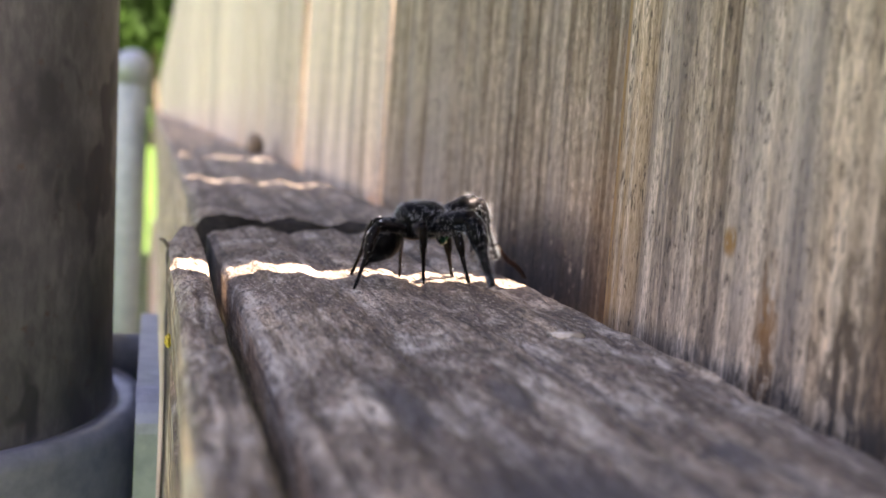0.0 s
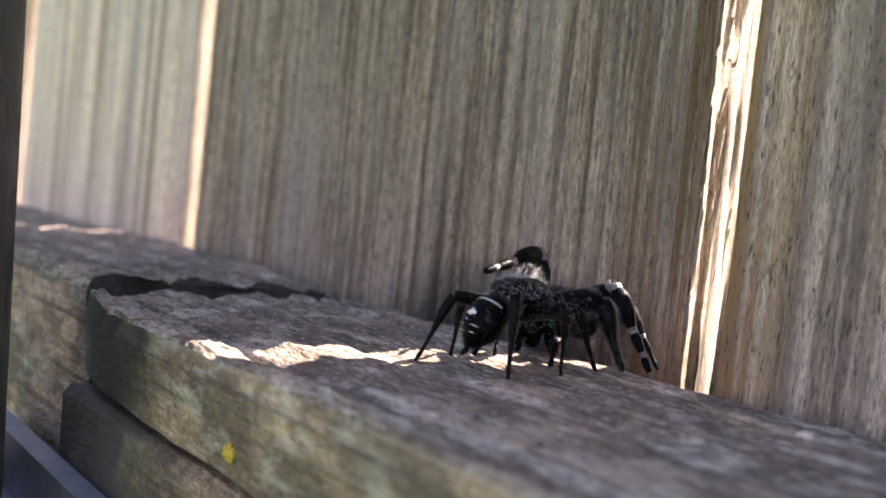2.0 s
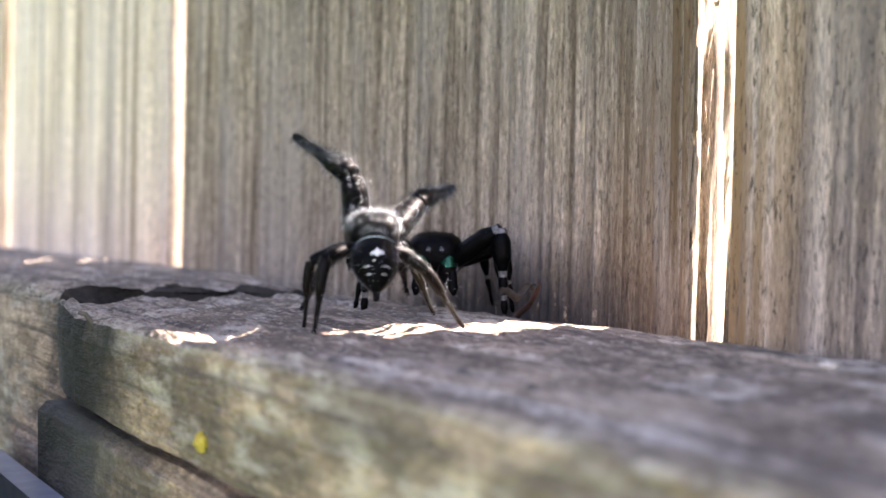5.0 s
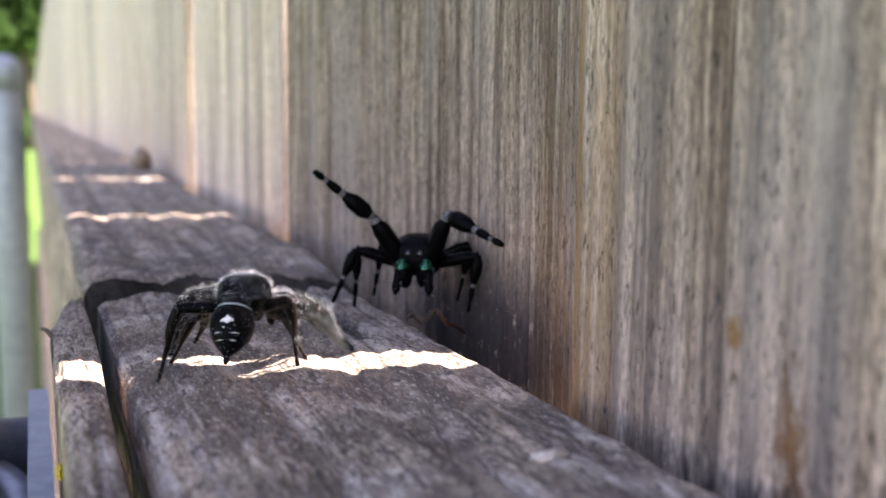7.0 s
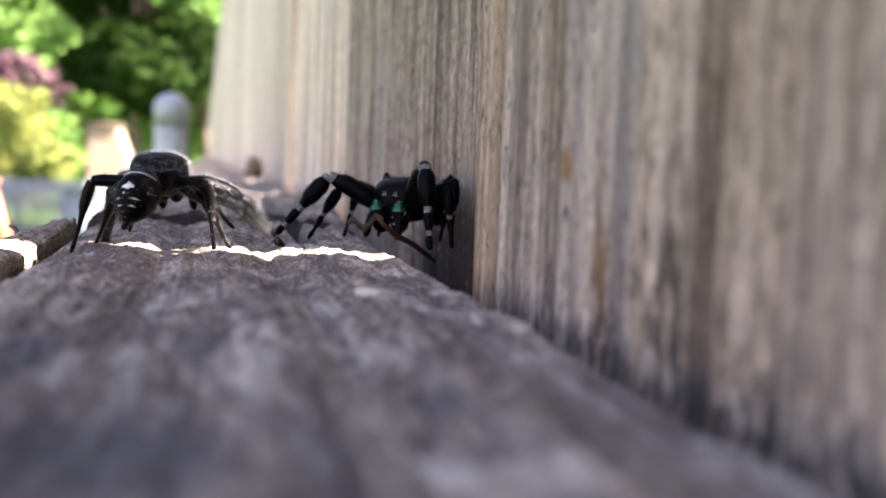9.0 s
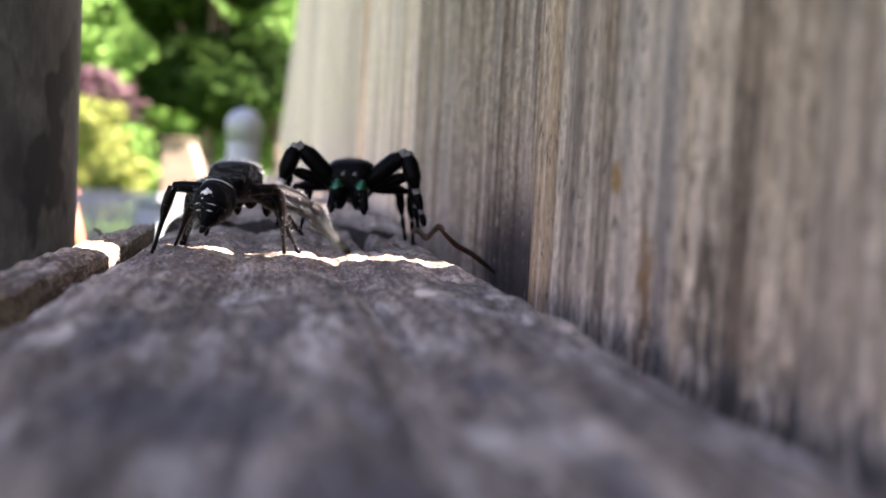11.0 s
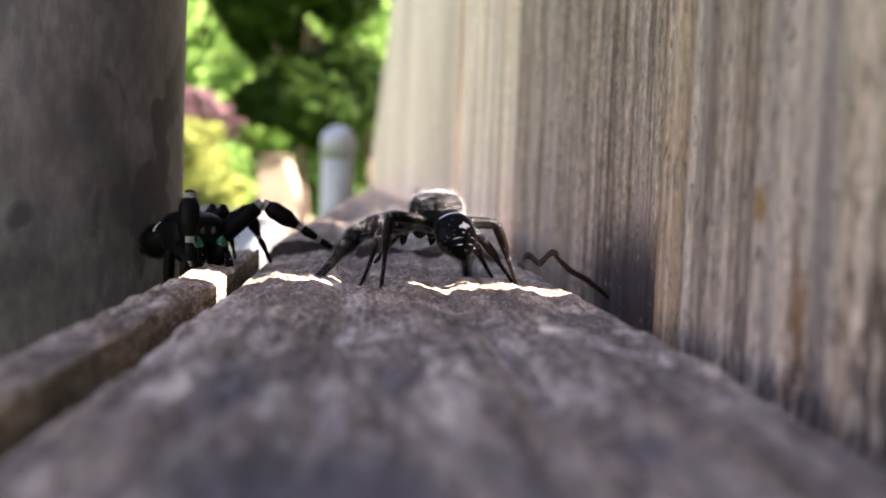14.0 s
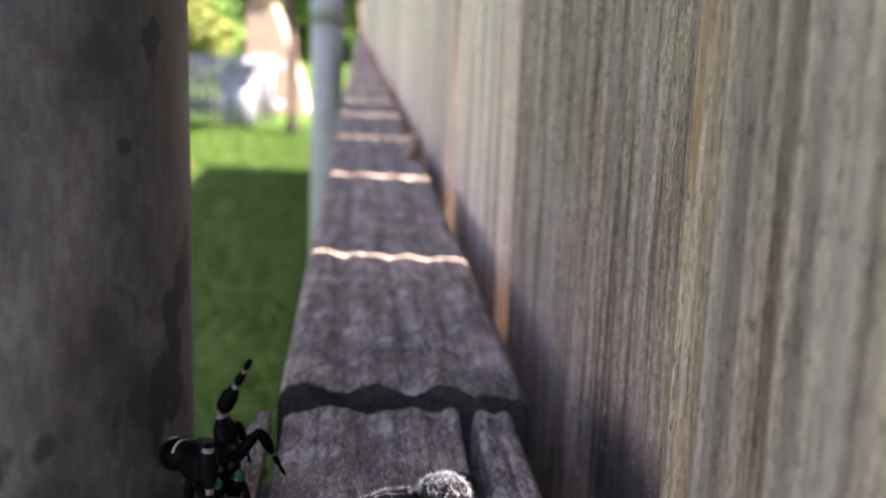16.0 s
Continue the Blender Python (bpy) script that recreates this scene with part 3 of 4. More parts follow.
def steel_post(x, y, top, cap):
    root = new("steel_post")
    root.location = (x, y, GROUND_Z)
    h = top - GROUND_Z
    rad = 0.0302
    prof = [(rad - 0.003, 0.0), (rad, 0.0), (rad, h - 0.002), (rad - 0.0007, h), (rad - 0.0027, h), (rad - 0.003, h - 0.05)]
    part("tube", spun(prof, 96), ZINC if y < 1 else SKYLIT_ZINC, root)
    if cap:
        cr = rad + 0.0028
        dome = [(rad + 0.0001, h - 0.035), (cr - 0.0005, h - 0.035), (cr, h - 0.002)]
        dome += [(cr * math.cos(a), h - 0.002 + 0.03 * math.sin(a)) for a in np.linspace(0.15, 1.45, 8)] + [(0, h + 0.0281)]
        part("cap", spun(dome, 40), SKYLIT_ZINC, root, "domed steel cap")
    return tagged(root, "mottled galvanised steel fence post" + (" with a domed cap" if cap else " with dark zinc blotches"), "fence post", "steel fence posts")


LEAN = Euler((radians(-4.6), radians(-0.8), 0))
near_post = steel_post(-0.0756, 0.0505, 0.24, True)
near_post.rotation_euler = LEAN
near_post.location = Vector((-0.0756, 0.0505, 0)) + LEAN.to_matrix() @ Vector((0, 0, GROUND_Z))
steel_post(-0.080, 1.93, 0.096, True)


def rail_bracket(px, py):
    """Pipe band round the post, with a flat wing against the rail and a bolt."""
    root = new("rail_bracket")
    root.location = (px, py, 0)
    band = [(0.0304, -0.07), (0.0345, -0.07), (0.0352, -0.068), (0.0352, -0.0265), (0.0345, -0.0245), (0.0304, -0.0245), (0.0304, -0.07)]
    part("band", spun(band, 96), STEEL, root, "blue-grey steel pipe band")
    wing = bmesh.new()
    prof = []
    for cy, cz, a0 in ((0.028, -0.023, 0), (-0.020, -0.023, 90), (-0.020, -0.056, 180), (0.028, -0.056, 270)):
        prof += [(cy + 0.005 * math.cos(radians(a0 + a)), cz + 0.005 * math.sin(radians(a0 + a))) for a in range(0, 91, 15)]
    front = [wing.verts.new((0.0340, y, z)) for y, z in prof]
    back = [wing.verts.new((0.0368, y, z)) for y, z in prof]
    wing.faces.new(front)
    wing.faces.new(back[::-1])
    for k in range(len(prof)):
        j = (k + 1) % len(prof)
        wing.faces.new((front[j], front[k], back[k], back[j]))
    bmesh.ops.recalc_face_normals(wing, faces=wing.faces)
    part("wing", wing, STEEL, root, "flat steel wing with a rounded top", False)
    bolt = spun([(0, 0.0), (0.0042, 0.0), (0.0042, 0.03), (0, 0.03)], 20)
    bmesh.ops.transform(bolt, verts=bolt.verts, matrix=Matrix.Translation((0.006, 0.02, -0.024)) @ Matrix.Rotation(radians(90), 4, "Y"))
    part("bolt", bolt, STEEL, root)
    return tagged(root, "blue-grey steel bracket clamping rail to post", "bracket")


rail_bracket(-0.0756, 0.0505)


# ---- small things on the rail ----
def lichen_spot():
    bm = bmesh.new()
    bmesh.ops.create_icosphere(bm, subdivisions=4, radius=1)
    for v in bm.verts:
        v.co = Vector((v.co.x * 0.45, v.co.y * 0.9, v.co.z * 0.75)) * 0.00085 * (1 + 0.55 * noise.noise(v.co * 2.2) + 0.25 * noise.noise(v.co * 6))
    ob = part("lichen", bm, LICHEN)
    ob.location = (-0.0384, 0.005, -0.0068)
    return tagged(ob, "yellow lichen tuft on the rail's outer face", "lichen")


lichen_spot()


def dead_stem():
    root = new("dead_stem")
    root.location = (0.0, 0.0, 0.0)
    part("stem", bark_tube([(0.0086, 0.0282, -0.0026), (0.0069, 0.0250, -0.0014), (0.0042, 0.0204, 0.0002), (0.0015, 0.0158, 0.0014), (-0.0004, 0.0126, 0.0028), (-0.0016, 0.0106, 0.0038)],
                            [0.0002, 0.0003, 0.00032, 0.0003, 0.00025, 0.0001], 8, 0.3), RED_STEM, root)
    bm = bmesh.new()
    n, w = 14, 5
    grid = []
    for i in range(n):
        s = i / (n - 1)
        wd = 0.0006 * math.sin(math.pi * min(1, s * 0.92 + 0.08)) + 0.0001
        grid.append([bm.verts.new((-0.0004 - 0.0034 * s, 0.0126 + 0.0016 * s + (k - 2) / 2 * wd, 0.0027 - 0.0006 * s + 0.0005 * math.sin(9 * s) + 0.0007 * abs(k - 2) / 2)) for k in range(w)])
    for i in range(n - 1):
        for k in range(w - 1):
            bm.faces.new((grid[i][k], grid[i][k + 1], grid[i + 1][k + 1], grid[i + 1][k]))
    bmesh.ops.solidify(bm, geom=list(bm.faces), thickness=0.00015)
    part("leaf", bm, DRY_LEAF, root, "curled grey-brown dead leaf")
    return tagged(root, "reddish dead stem with a curled leaf on the rail", "dead stem")


dead_stem()


def twig():
    ob = part("twig", bark_tube([(-0.0376, 0.030, -0.003), (-0.0383, 0.031, -0.0004), (-0.0389, 0.0313, 0.0004), (-0.0395, 0.0315, 0.0006)], [0.0002, 0.00025, 0.00022, 0.0002], 7, 0.3), DRY_LEAF)
    return tagged(ob, "tiny dark twig stuck on the split strip", "twig")


twig()


def seed_husk(x, y, s, seed):
    bm = bmesh.new()
    bmesh.ops.create_icosphere(bm, subdivisions=3, radius=1)
    r = random.Random(seed)
    for v in bm.verts:
        v.co = Vector((v.co.x * 0.5, v.co.y, v.co.z * 0.75)) * s * (1 + 0.35 * (noise.noise(v.co * 2.5 + Vector((seed, 0, 0)))))
    ob = part("seed_husk", bm, HUSK)
    ob.location = (x, y, s * 0.6)
    return tagged(ob, "dark dried seed husk lying against the boards", "seed husk")


seed_husk(0.0015, 0.35, 0.007, 3)


def bark_chip():
    bm = box_bm(-0.0016, 0.0016, -0.0006, 0.0006, 0.0, 0.0004, 0.00015)
    ob = part("bark_chip", bm, PALE_CHIP)
    ob.matrix_world = pose(-0.007, -0.025, 0.0002, 6, 4, 25)
    return tagged(ob, "pale wood chip lying on the rail", "wood chip")


bark_chip()

# ---- garden beyond ----
lawn_bm = bmesh.new()
bmesh.ops.create_grid(lawn_bm, x_segments=60, y_segments=60, size=150)
for v in lawn_bm.verts:
    v.co.z = 0.04 * noise.noise(v.co * 0.2)
lawn = part("ground", lawn_bm, GRASS)
lawn.location = (0, 0, GROUND_Z)
tagged(lawn, "sunlit green garden lawn", "lawn", "", "structure")


def grass_blades():
    """Short mown blades over the part of the lawn beside the fence."""
    rng = np.random.RandomState(12)
    n = 60000
    px, py = -3.2 * rng.rand(n) ** 1.2 - 0.1, 1.0 + 15.0 * rng.rand(n)
    a, h, w = rng.uniform(0, 6.28, n), rng.uniform(0.03, 0.065, n), rng.uniform(0.004, 0.008, n)
    lx, ly = rng.normal(0, 0.018, n), rng.normal(0, 0.018, n)
    lo = np.stack([px - w * np.cos(a), py - w * np.sin(a), np.zeros(n) - 0.03], -1)
    hi = np.stack([px + w * np.cos(a), py + w * np.sin(a), np.zeros(n) - 0.03], -1)
    tip = np.stack([px + lx, py + ly, h], -1)
    verts = np.stack([lo, hi, tip], 1).reshape(-1, 3).tolist()
    ob = new("grass", mesh_of("grass", verts, [(3 * k, 3 * k + 1, 3 * k + 2) for k in range(n)], (GRASS,)))
    ob.location = (0, 0, GROUND_Z)
    return tagged(ob, "short mown green grass beside the fence", "grass", "", "stuff")


grass_blades()


def leaf_cloud(blobs, count, size, seed, flat=0.45):
    """Many small folded leaves spread through uneven ellipsoids (x, y, z, rx, ry, rz)."""
    rng = np.random.RandomState(seed)
    vol = np.array([b[3] * b[4] * b[5] for b in blobs]) ** 0.7
    pick = rng.choice(len(blobs), count, p=vol / vol.sum())
    d = rng.normal(size=(count, 3))
    d /= np.linalg.norm(d, axis=1, keepdims=True)
    rad = rng.uniform(0.45, 1.0, count) ** 0.5 * (0.85 + 0.3 * rng.rand(count))
    B = np.array(blobs)[pick]
    P = B[:, :3] + d * rad[:, None] * B[:, 3:]
    verts, faces = [], []
    for p in P:
        q = Euler(rng.uniform(0, 6.28, 3)).to_matrix()
        s = size * rng.uniform(0.6, 1.3)
        k = len(verts)
        for u in ((0, -1, 0), (flat, 0, 0.12), (0, 1, 0), (-flat, 0, 0.12)):
            verts.append(tuple(p + np.array(q @ Vector(u)) * s))
        faces += [(k, k + 1, k + 2), (k, k + 2, k + 3)]
    return verts, faces


def tree(name, x, y, trunk_h, trunk_r, blobs, count, size, mat, seed, label, category):
    root = new(name)
    root.location = (x, y, GROUND_Z)
    if trunk_h:
        pts = [(0, 0, -0.05), (0.03, 0, trunk_h * 0.4), (-0.04, 0.05, trunk_h * 0.8), (0, 0, trunk_h * 1.3)]
        part("trunk", bark_tube(pts, [trunk_r * 1.3, trunk_r, trunk_r * 0.8, trunk_r * 0.4], 12, 0.15), BARK, root)
        for k, b in enumerate(blobs[:5]):
            part("limb", bark_tube([(0, 0, trunk_h * 0.8), (b[0] * 0.5, b[1] * 0.5, (trunk_h + b[2]) / 2), (b[0] * 0.9, b[1] * 0.9, b[2])], [trunk_r * 0.5, trunk_r * 0.35, trunk_r * 0.12], 8, 0.15), BARK, root)
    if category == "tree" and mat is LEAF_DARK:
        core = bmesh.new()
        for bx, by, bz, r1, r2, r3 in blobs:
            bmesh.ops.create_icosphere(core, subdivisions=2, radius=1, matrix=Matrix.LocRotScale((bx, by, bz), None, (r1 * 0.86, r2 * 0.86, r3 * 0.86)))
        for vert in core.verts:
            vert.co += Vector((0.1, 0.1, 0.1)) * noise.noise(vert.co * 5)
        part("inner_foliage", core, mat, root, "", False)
    v, f = leaf_cloud(blobs, count, size, seed)
    crown = new("crown", mesh_of("crown", v, f, (mat,)))
    crown.parent = root
    return tagged(root, label, category)


def blobs_in(n, cx, cy, cz, rx, ry, rz, s, seed):
    rng = random.Random(seed)
    out = []
    for _ in range(n):
        a, b, c = (rng.uniform(-1, 1) for _ in range(3))
        k = rng.uniform(0.5, 1) * s
        out.append((cx + a * rx, cy + b * ry, cz + c * rz, k, k, k * 0.8))
    return out


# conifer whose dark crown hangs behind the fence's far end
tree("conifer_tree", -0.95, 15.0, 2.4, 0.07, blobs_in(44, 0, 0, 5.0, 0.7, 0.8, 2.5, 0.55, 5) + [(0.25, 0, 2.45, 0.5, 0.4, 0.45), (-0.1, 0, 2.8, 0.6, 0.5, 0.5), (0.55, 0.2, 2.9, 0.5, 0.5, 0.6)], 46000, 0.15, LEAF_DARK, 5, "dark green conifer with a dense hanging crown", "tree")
for i, (x, y, h) in enumerate(((-8.5, 36, 5.0), (-4.5, 38, 5.5), (-12.5, 40, 6.0), (0.0, 44, 6.5), (-17, 42, 6))):
    tree("leafy_tree", x, y, h * 0.5, 0.16, blobs_in(26, 0, 0, h, 2.2, 2.0, 2.6, 1.3, 60 + i), 5000, 0.22, LEAF_BRIGHT, 60 + i, "tall bright green leafy tree in the sun", "tree")
tree("flowering_shrub", -5.0, 28.5, 1.2, 0.05, blobs_in(14, 0, 0, 3.2, 1.5, 0.8, 0.6, 0.7, 71), 3000, 0.12, LEAF_MAGENTA, 71, "magenta flowering shrub behind the hedge", "shrub")
tree("flowering_shrub", -5.0, 28.6, 0.5, 0.04, blobs_in(14, 0, 0, 1.4, 1.5, 0.8, 1.2, 0.7, 72), 3000, 0.12, LEAF_BRIGHT, 72, "green shrub beneath the magenta blossom", "shrub")
tree("round_shrub", -3.6, 22.0, 0.5, 0.04, blobs_in(22, 0, 0, 1.5, 0.8, 0.8, 1.0, 0.5, 81), 5000, 0.09, LEAF_YELLOW, 81, "rounded yellow-green shrub in the sun", "shrub")
tree("round_shrub", -6.6, 22.5, 0.4, 0.04, blobs_in(22, 0, 0, 1.2, 1.2, 0.8, 0.9, 0.5, 82), 5000, 0.09, LEAF_YELLOW, 82, "wide yellow-green shrub in the sun", "shrub")


def tall_hedge(x0, x1, y, h):
    """A deep hedge: an uneven core, coloured near-black for the shade inside, with leaves all over it."""
    root = new("tall_hedge")
    root.location = ((x0 + x1) / 2, y, GROUND_Z)
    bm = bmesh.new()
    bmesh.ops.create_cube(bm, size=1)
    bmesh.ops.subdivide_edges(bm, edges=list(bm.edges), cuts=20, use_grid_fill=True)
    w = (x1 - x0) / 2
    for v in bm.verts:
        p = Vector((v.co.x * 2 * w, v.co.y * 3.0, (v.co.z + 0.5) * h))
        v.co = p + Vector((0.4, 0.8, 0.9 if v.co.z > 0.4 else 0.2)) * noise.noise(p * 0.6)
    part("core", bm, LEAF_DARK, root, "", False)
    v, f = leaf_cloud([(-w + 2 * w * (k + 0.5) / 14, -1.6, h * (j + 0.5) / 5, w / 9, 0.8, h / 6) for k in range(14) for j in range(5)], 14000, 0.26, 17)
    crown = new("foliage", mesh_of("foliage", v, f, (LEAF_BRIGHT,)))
    crown.parent = root
    return tagged(root, "tall sunlit green hedge closing the garden", "hedge")


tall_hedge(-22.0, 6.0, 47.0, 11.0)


def picket_fence(y, x0, x1):
    root = new("picket_fence")
    root.location = (x0, y, GROUND_Z)
    pk = box_bm(-0.045, 0.045, -0.01, 0.01, 0.04, 1.05, 0.004)
    first = part("picket", pk, WHITE_PAINT, root)
    n = int((x1 - x0) / 0.13)
    for k in range(1, n):
        ob = new("picket", first.data)
        ob.parent, ob.location = root, (k * 0.13, 0, 0.01 * math.sin(k * 1.7))
    for z in (0.25, 0.85):
        part("rail", box_bm(-0.05, x1 - x0, 0.012, 0.05, z, z + 0.09, 0.004), WHITE_PAINT, root)
    return tagged(root, "white painted wooden picket fence across the lawn", "fence")


picket_fence(16.5, -5.0, -1.15)


def shed_wall():
    root = new("garden_shed")
    root.location = (-1.0, 18.5, GROUND_Z)
    bm = bmesh.new()
    prof = [(-0.95, 0), (0.1, 0), (0.0, 0.5), (-0.5, 1.9), (-0.95, 1.9)]
    a = [bm.verts.new((x, 0, z)) for x, z in prof]
    b = [bm.verts.new((x, 1.6, z)) for x, z in prof]
    bm.faces.new(a[::-1])
    bm.faces.new(b)
    for k in range(5):
        bm.faces.new((a[k], a[(k + 1) % 5], b[(k + 1) % 5], b[k]))
    bmesh.ops.recalc_face_normals(bm, faces=bm.faces)
    part("wall", bm, TAN_STUCCO, root, "tan stucco wall", False)
    part("roof", box_bm(-1.0, -0.45, -0.05, 1.65, 1.9, 1.96, 0.01), BARK, root)
    return tagged(root, "small tan garden shed with a sloping side", "shed")


shed_wall()


def bin_box():
    root = new("storage_bin")
    root.location = (-1.78, 16.0, GROUND_Z)
    part("body", box_bm(-0.23, 0.23, -0.2, 0.2, 0, 0.86, 0.03), GREY_PLASTIC, root)
    part("lid", box_bm(-0.25, 0.25, -0.22, 0.22, 0.863, 0.94, 0.02), GREY_PLASTIC, root)
    return tagged(root, "dark grey plastic storage bin on the lawn", "bin")


bin_box()


def play_frame():
    root = new("play_frame")
    root.location = (-1.95, 11.0, GROUND_Z)
    for dx, lean in ((0, 0.16), (-0.9, -0.16)):
        part("leg", bark_tube([(dx + lean, 0, 0), (dx - lean * 1.1, 0, 1.25)], [0.05, 0.05], 12), ORANGE_PAINT, root, "orange painted leg")
    part("slide_panel", box_bm(-0.75, -0.13, -0.03, 0.03, 1.15, 1.95, 0.02), WHITE_PAINT, root, "white panel")
    part("crossbar", box_bm(-0.95, -0.05, -0.03, 0.03, 1.1, 1.18, 0.01), ORANGE_PAINT, root)
    return tagged(root, "orange and white play frame on the lawn", "play frame")


play_frame()


# ---- spiders ----
MM = 0.001


def hairs(bm, spots, length, slot, rng, thick=0.018):
    """Fine tapering bristles at (point, normal) pairs; millimetres."""
    for p, nrm in spots:
        d = (nrm + Vector((rng.uniform(-0.5, 0.5), rng.uniform(-0.5, 0.5), rng.uniform(-0.4, 0.5)))).normalized()
        side = d.orthogonal().normalized() * thick
        up = d.cross(side)
        L = length * rng.uniform(0.5, 1.25)
        a, b, c = (bm.verts.new(p + v) for v in (side, -side * 0.5 + up * 0.85, -side * 0.5 - up * 0.85))
        tip = bm.verts.new(p + d * L + Vector((0, 0, -0.08 * L)))
        for f in ((a, b, tip), (b, c, tip), (c, a, tip)):
            bm.faces.new(f).material_index = slot


def egg(rx, ry, rz, shape=None, sub=4, rough=0.03):
    bm = bmesh.new()
    bmesh.ops.create_icosphere(bm, subdivisions=sub, radius=1)
    for v in bm.verts:
        c = v.co.copy()
        k = 1 + rough * noise.noise(c * 5)
        v.co = Vector((c.x * rx, c.y * ry, c.z * rz)) * k
        if shape:
            v.co = shape(v.co)
    return bm


def furry(bm, count, length, slot, seed, keep=None, thick=0.018):
    rng = random.Random(seed)
    bm.normal_update()
    fs = [f for f in bm.faces if keep is None or keep(f.calc_center_median())]
    spots = []
    for _ in range(count):
        f = rng.choice(fs)
        spots.append((f.calc_center_median() + Vector((rng.uniform(-0.1, 0.1) for _ in range(3))), f.normal.copy()))
    hairs(bm, spots, length, slot, rng, thick)


SCALE = [1.0]


def finish(bm):
    k = MM * SCALE[0]
    bmesh.ops.scale(bm, vec=(k, k, k), verts=bm.verts)
    return bm


def limb(stations, bands, n=10, fur=0, fur_len=0.6, seed=0, fur_slot=2):
    """A leg segment along +x in millimetres. stations: (x, z, radius); bands: spans of x that are white."""
    bm = bmesh.new()
    xs = [s[0] for s in stations]
    fine = sorted(set(list(np.linspace(xs[0], xs[-1], 26)) + [b for ab in bands for b in ab]))
    rings = []
    for x in fine:
        z = float(np.interp(x, xs, [s[1] for s in stations]))
        r = float(np.interp(x, xs, [s[2] for s in stations]))
        rings.append((x, [bm.verts.new((x, r * math.cos(2 * math.pi * k / n), z + r * math.sin(2 * math.pi * k / n))) for k in range(n)]))
    for (xa, a), (xb, b) in zip(rings, rings[1:]):
        white = any(lo - 1e-6 <= (xa + xb) / 2 <= hi + 1e-6 for lo, hi in bands)
        for k in range(n):
            f = bm.faces.new((a[k], b[k], b[(k + 1) % n], a[(k + 1) % n]))
            f.material_index = 1 if white else 0
    bm.faces.new(rings[0][1]).material_index = 0
    bm.faces.new(rings[-1][1][::-1]).material_index = 0
    bmesh.ops.recalc_face_normals(bm, faces=bm.faces)
    if fur:
        furry(bm, fur, fur_len, fur_slot, seed)
        if fur > 150:
            furry(bm, 650 if fur > 400 else 150, fur_len * 1.5, 3, seed + 50, None, 0.0036)
    return finish(bm)


def patch_on(rx, ry, rz, shape, outline, lift=1.015):
    """A thin scale patch on an egg's back; outline in (angle round the long axis, place along it from -1 to 1)."""
    bm = bmesh.new()
    def at(u, t, k):
        r = math.sqrt(max(0.0, 1 - t * t)) * k
        return shape(Vector((math.sin(u) * r * rx, t * ry, math.cos(u) * r * rz)))
    cu, ct = (sum(v) / len(outline) for v in zip(*outline))
    c = bm.verts.new(at(cu, ct, lift + 0.012))
    top = [bm.verts.new(at(u, t, lift)) for u, t in outline]
    low = [bm.verts.new(at(u, t, 0.97)) for u, t in outline]
    n = len(outline)
    for k in range(n):
        bm.faces.new((c, top[k], top[(k + 1) % n]))
        bm.faces.new((top[k], low[k], low[(k + 1) % n], top[(k + 1) % n]))
    bmesh.ops.recalc_face_normals(bm, faces=bm.faces)
    return finish(bm)


def tilt_down(pivot_y, angle, offset):
    m = Matrix.Translation((0, pivot_y, 0)) @ Matrix.Rotation(angle, 4, "X") @ Matrix.Translation((0, -pivot_y, 0))
    return lambda v: m @ v + Vector(offset)


LEG_HIPS = ((1.5, 1.7), (1.9, 0.7), (1.9, -0.5), (1.5, -1.5))


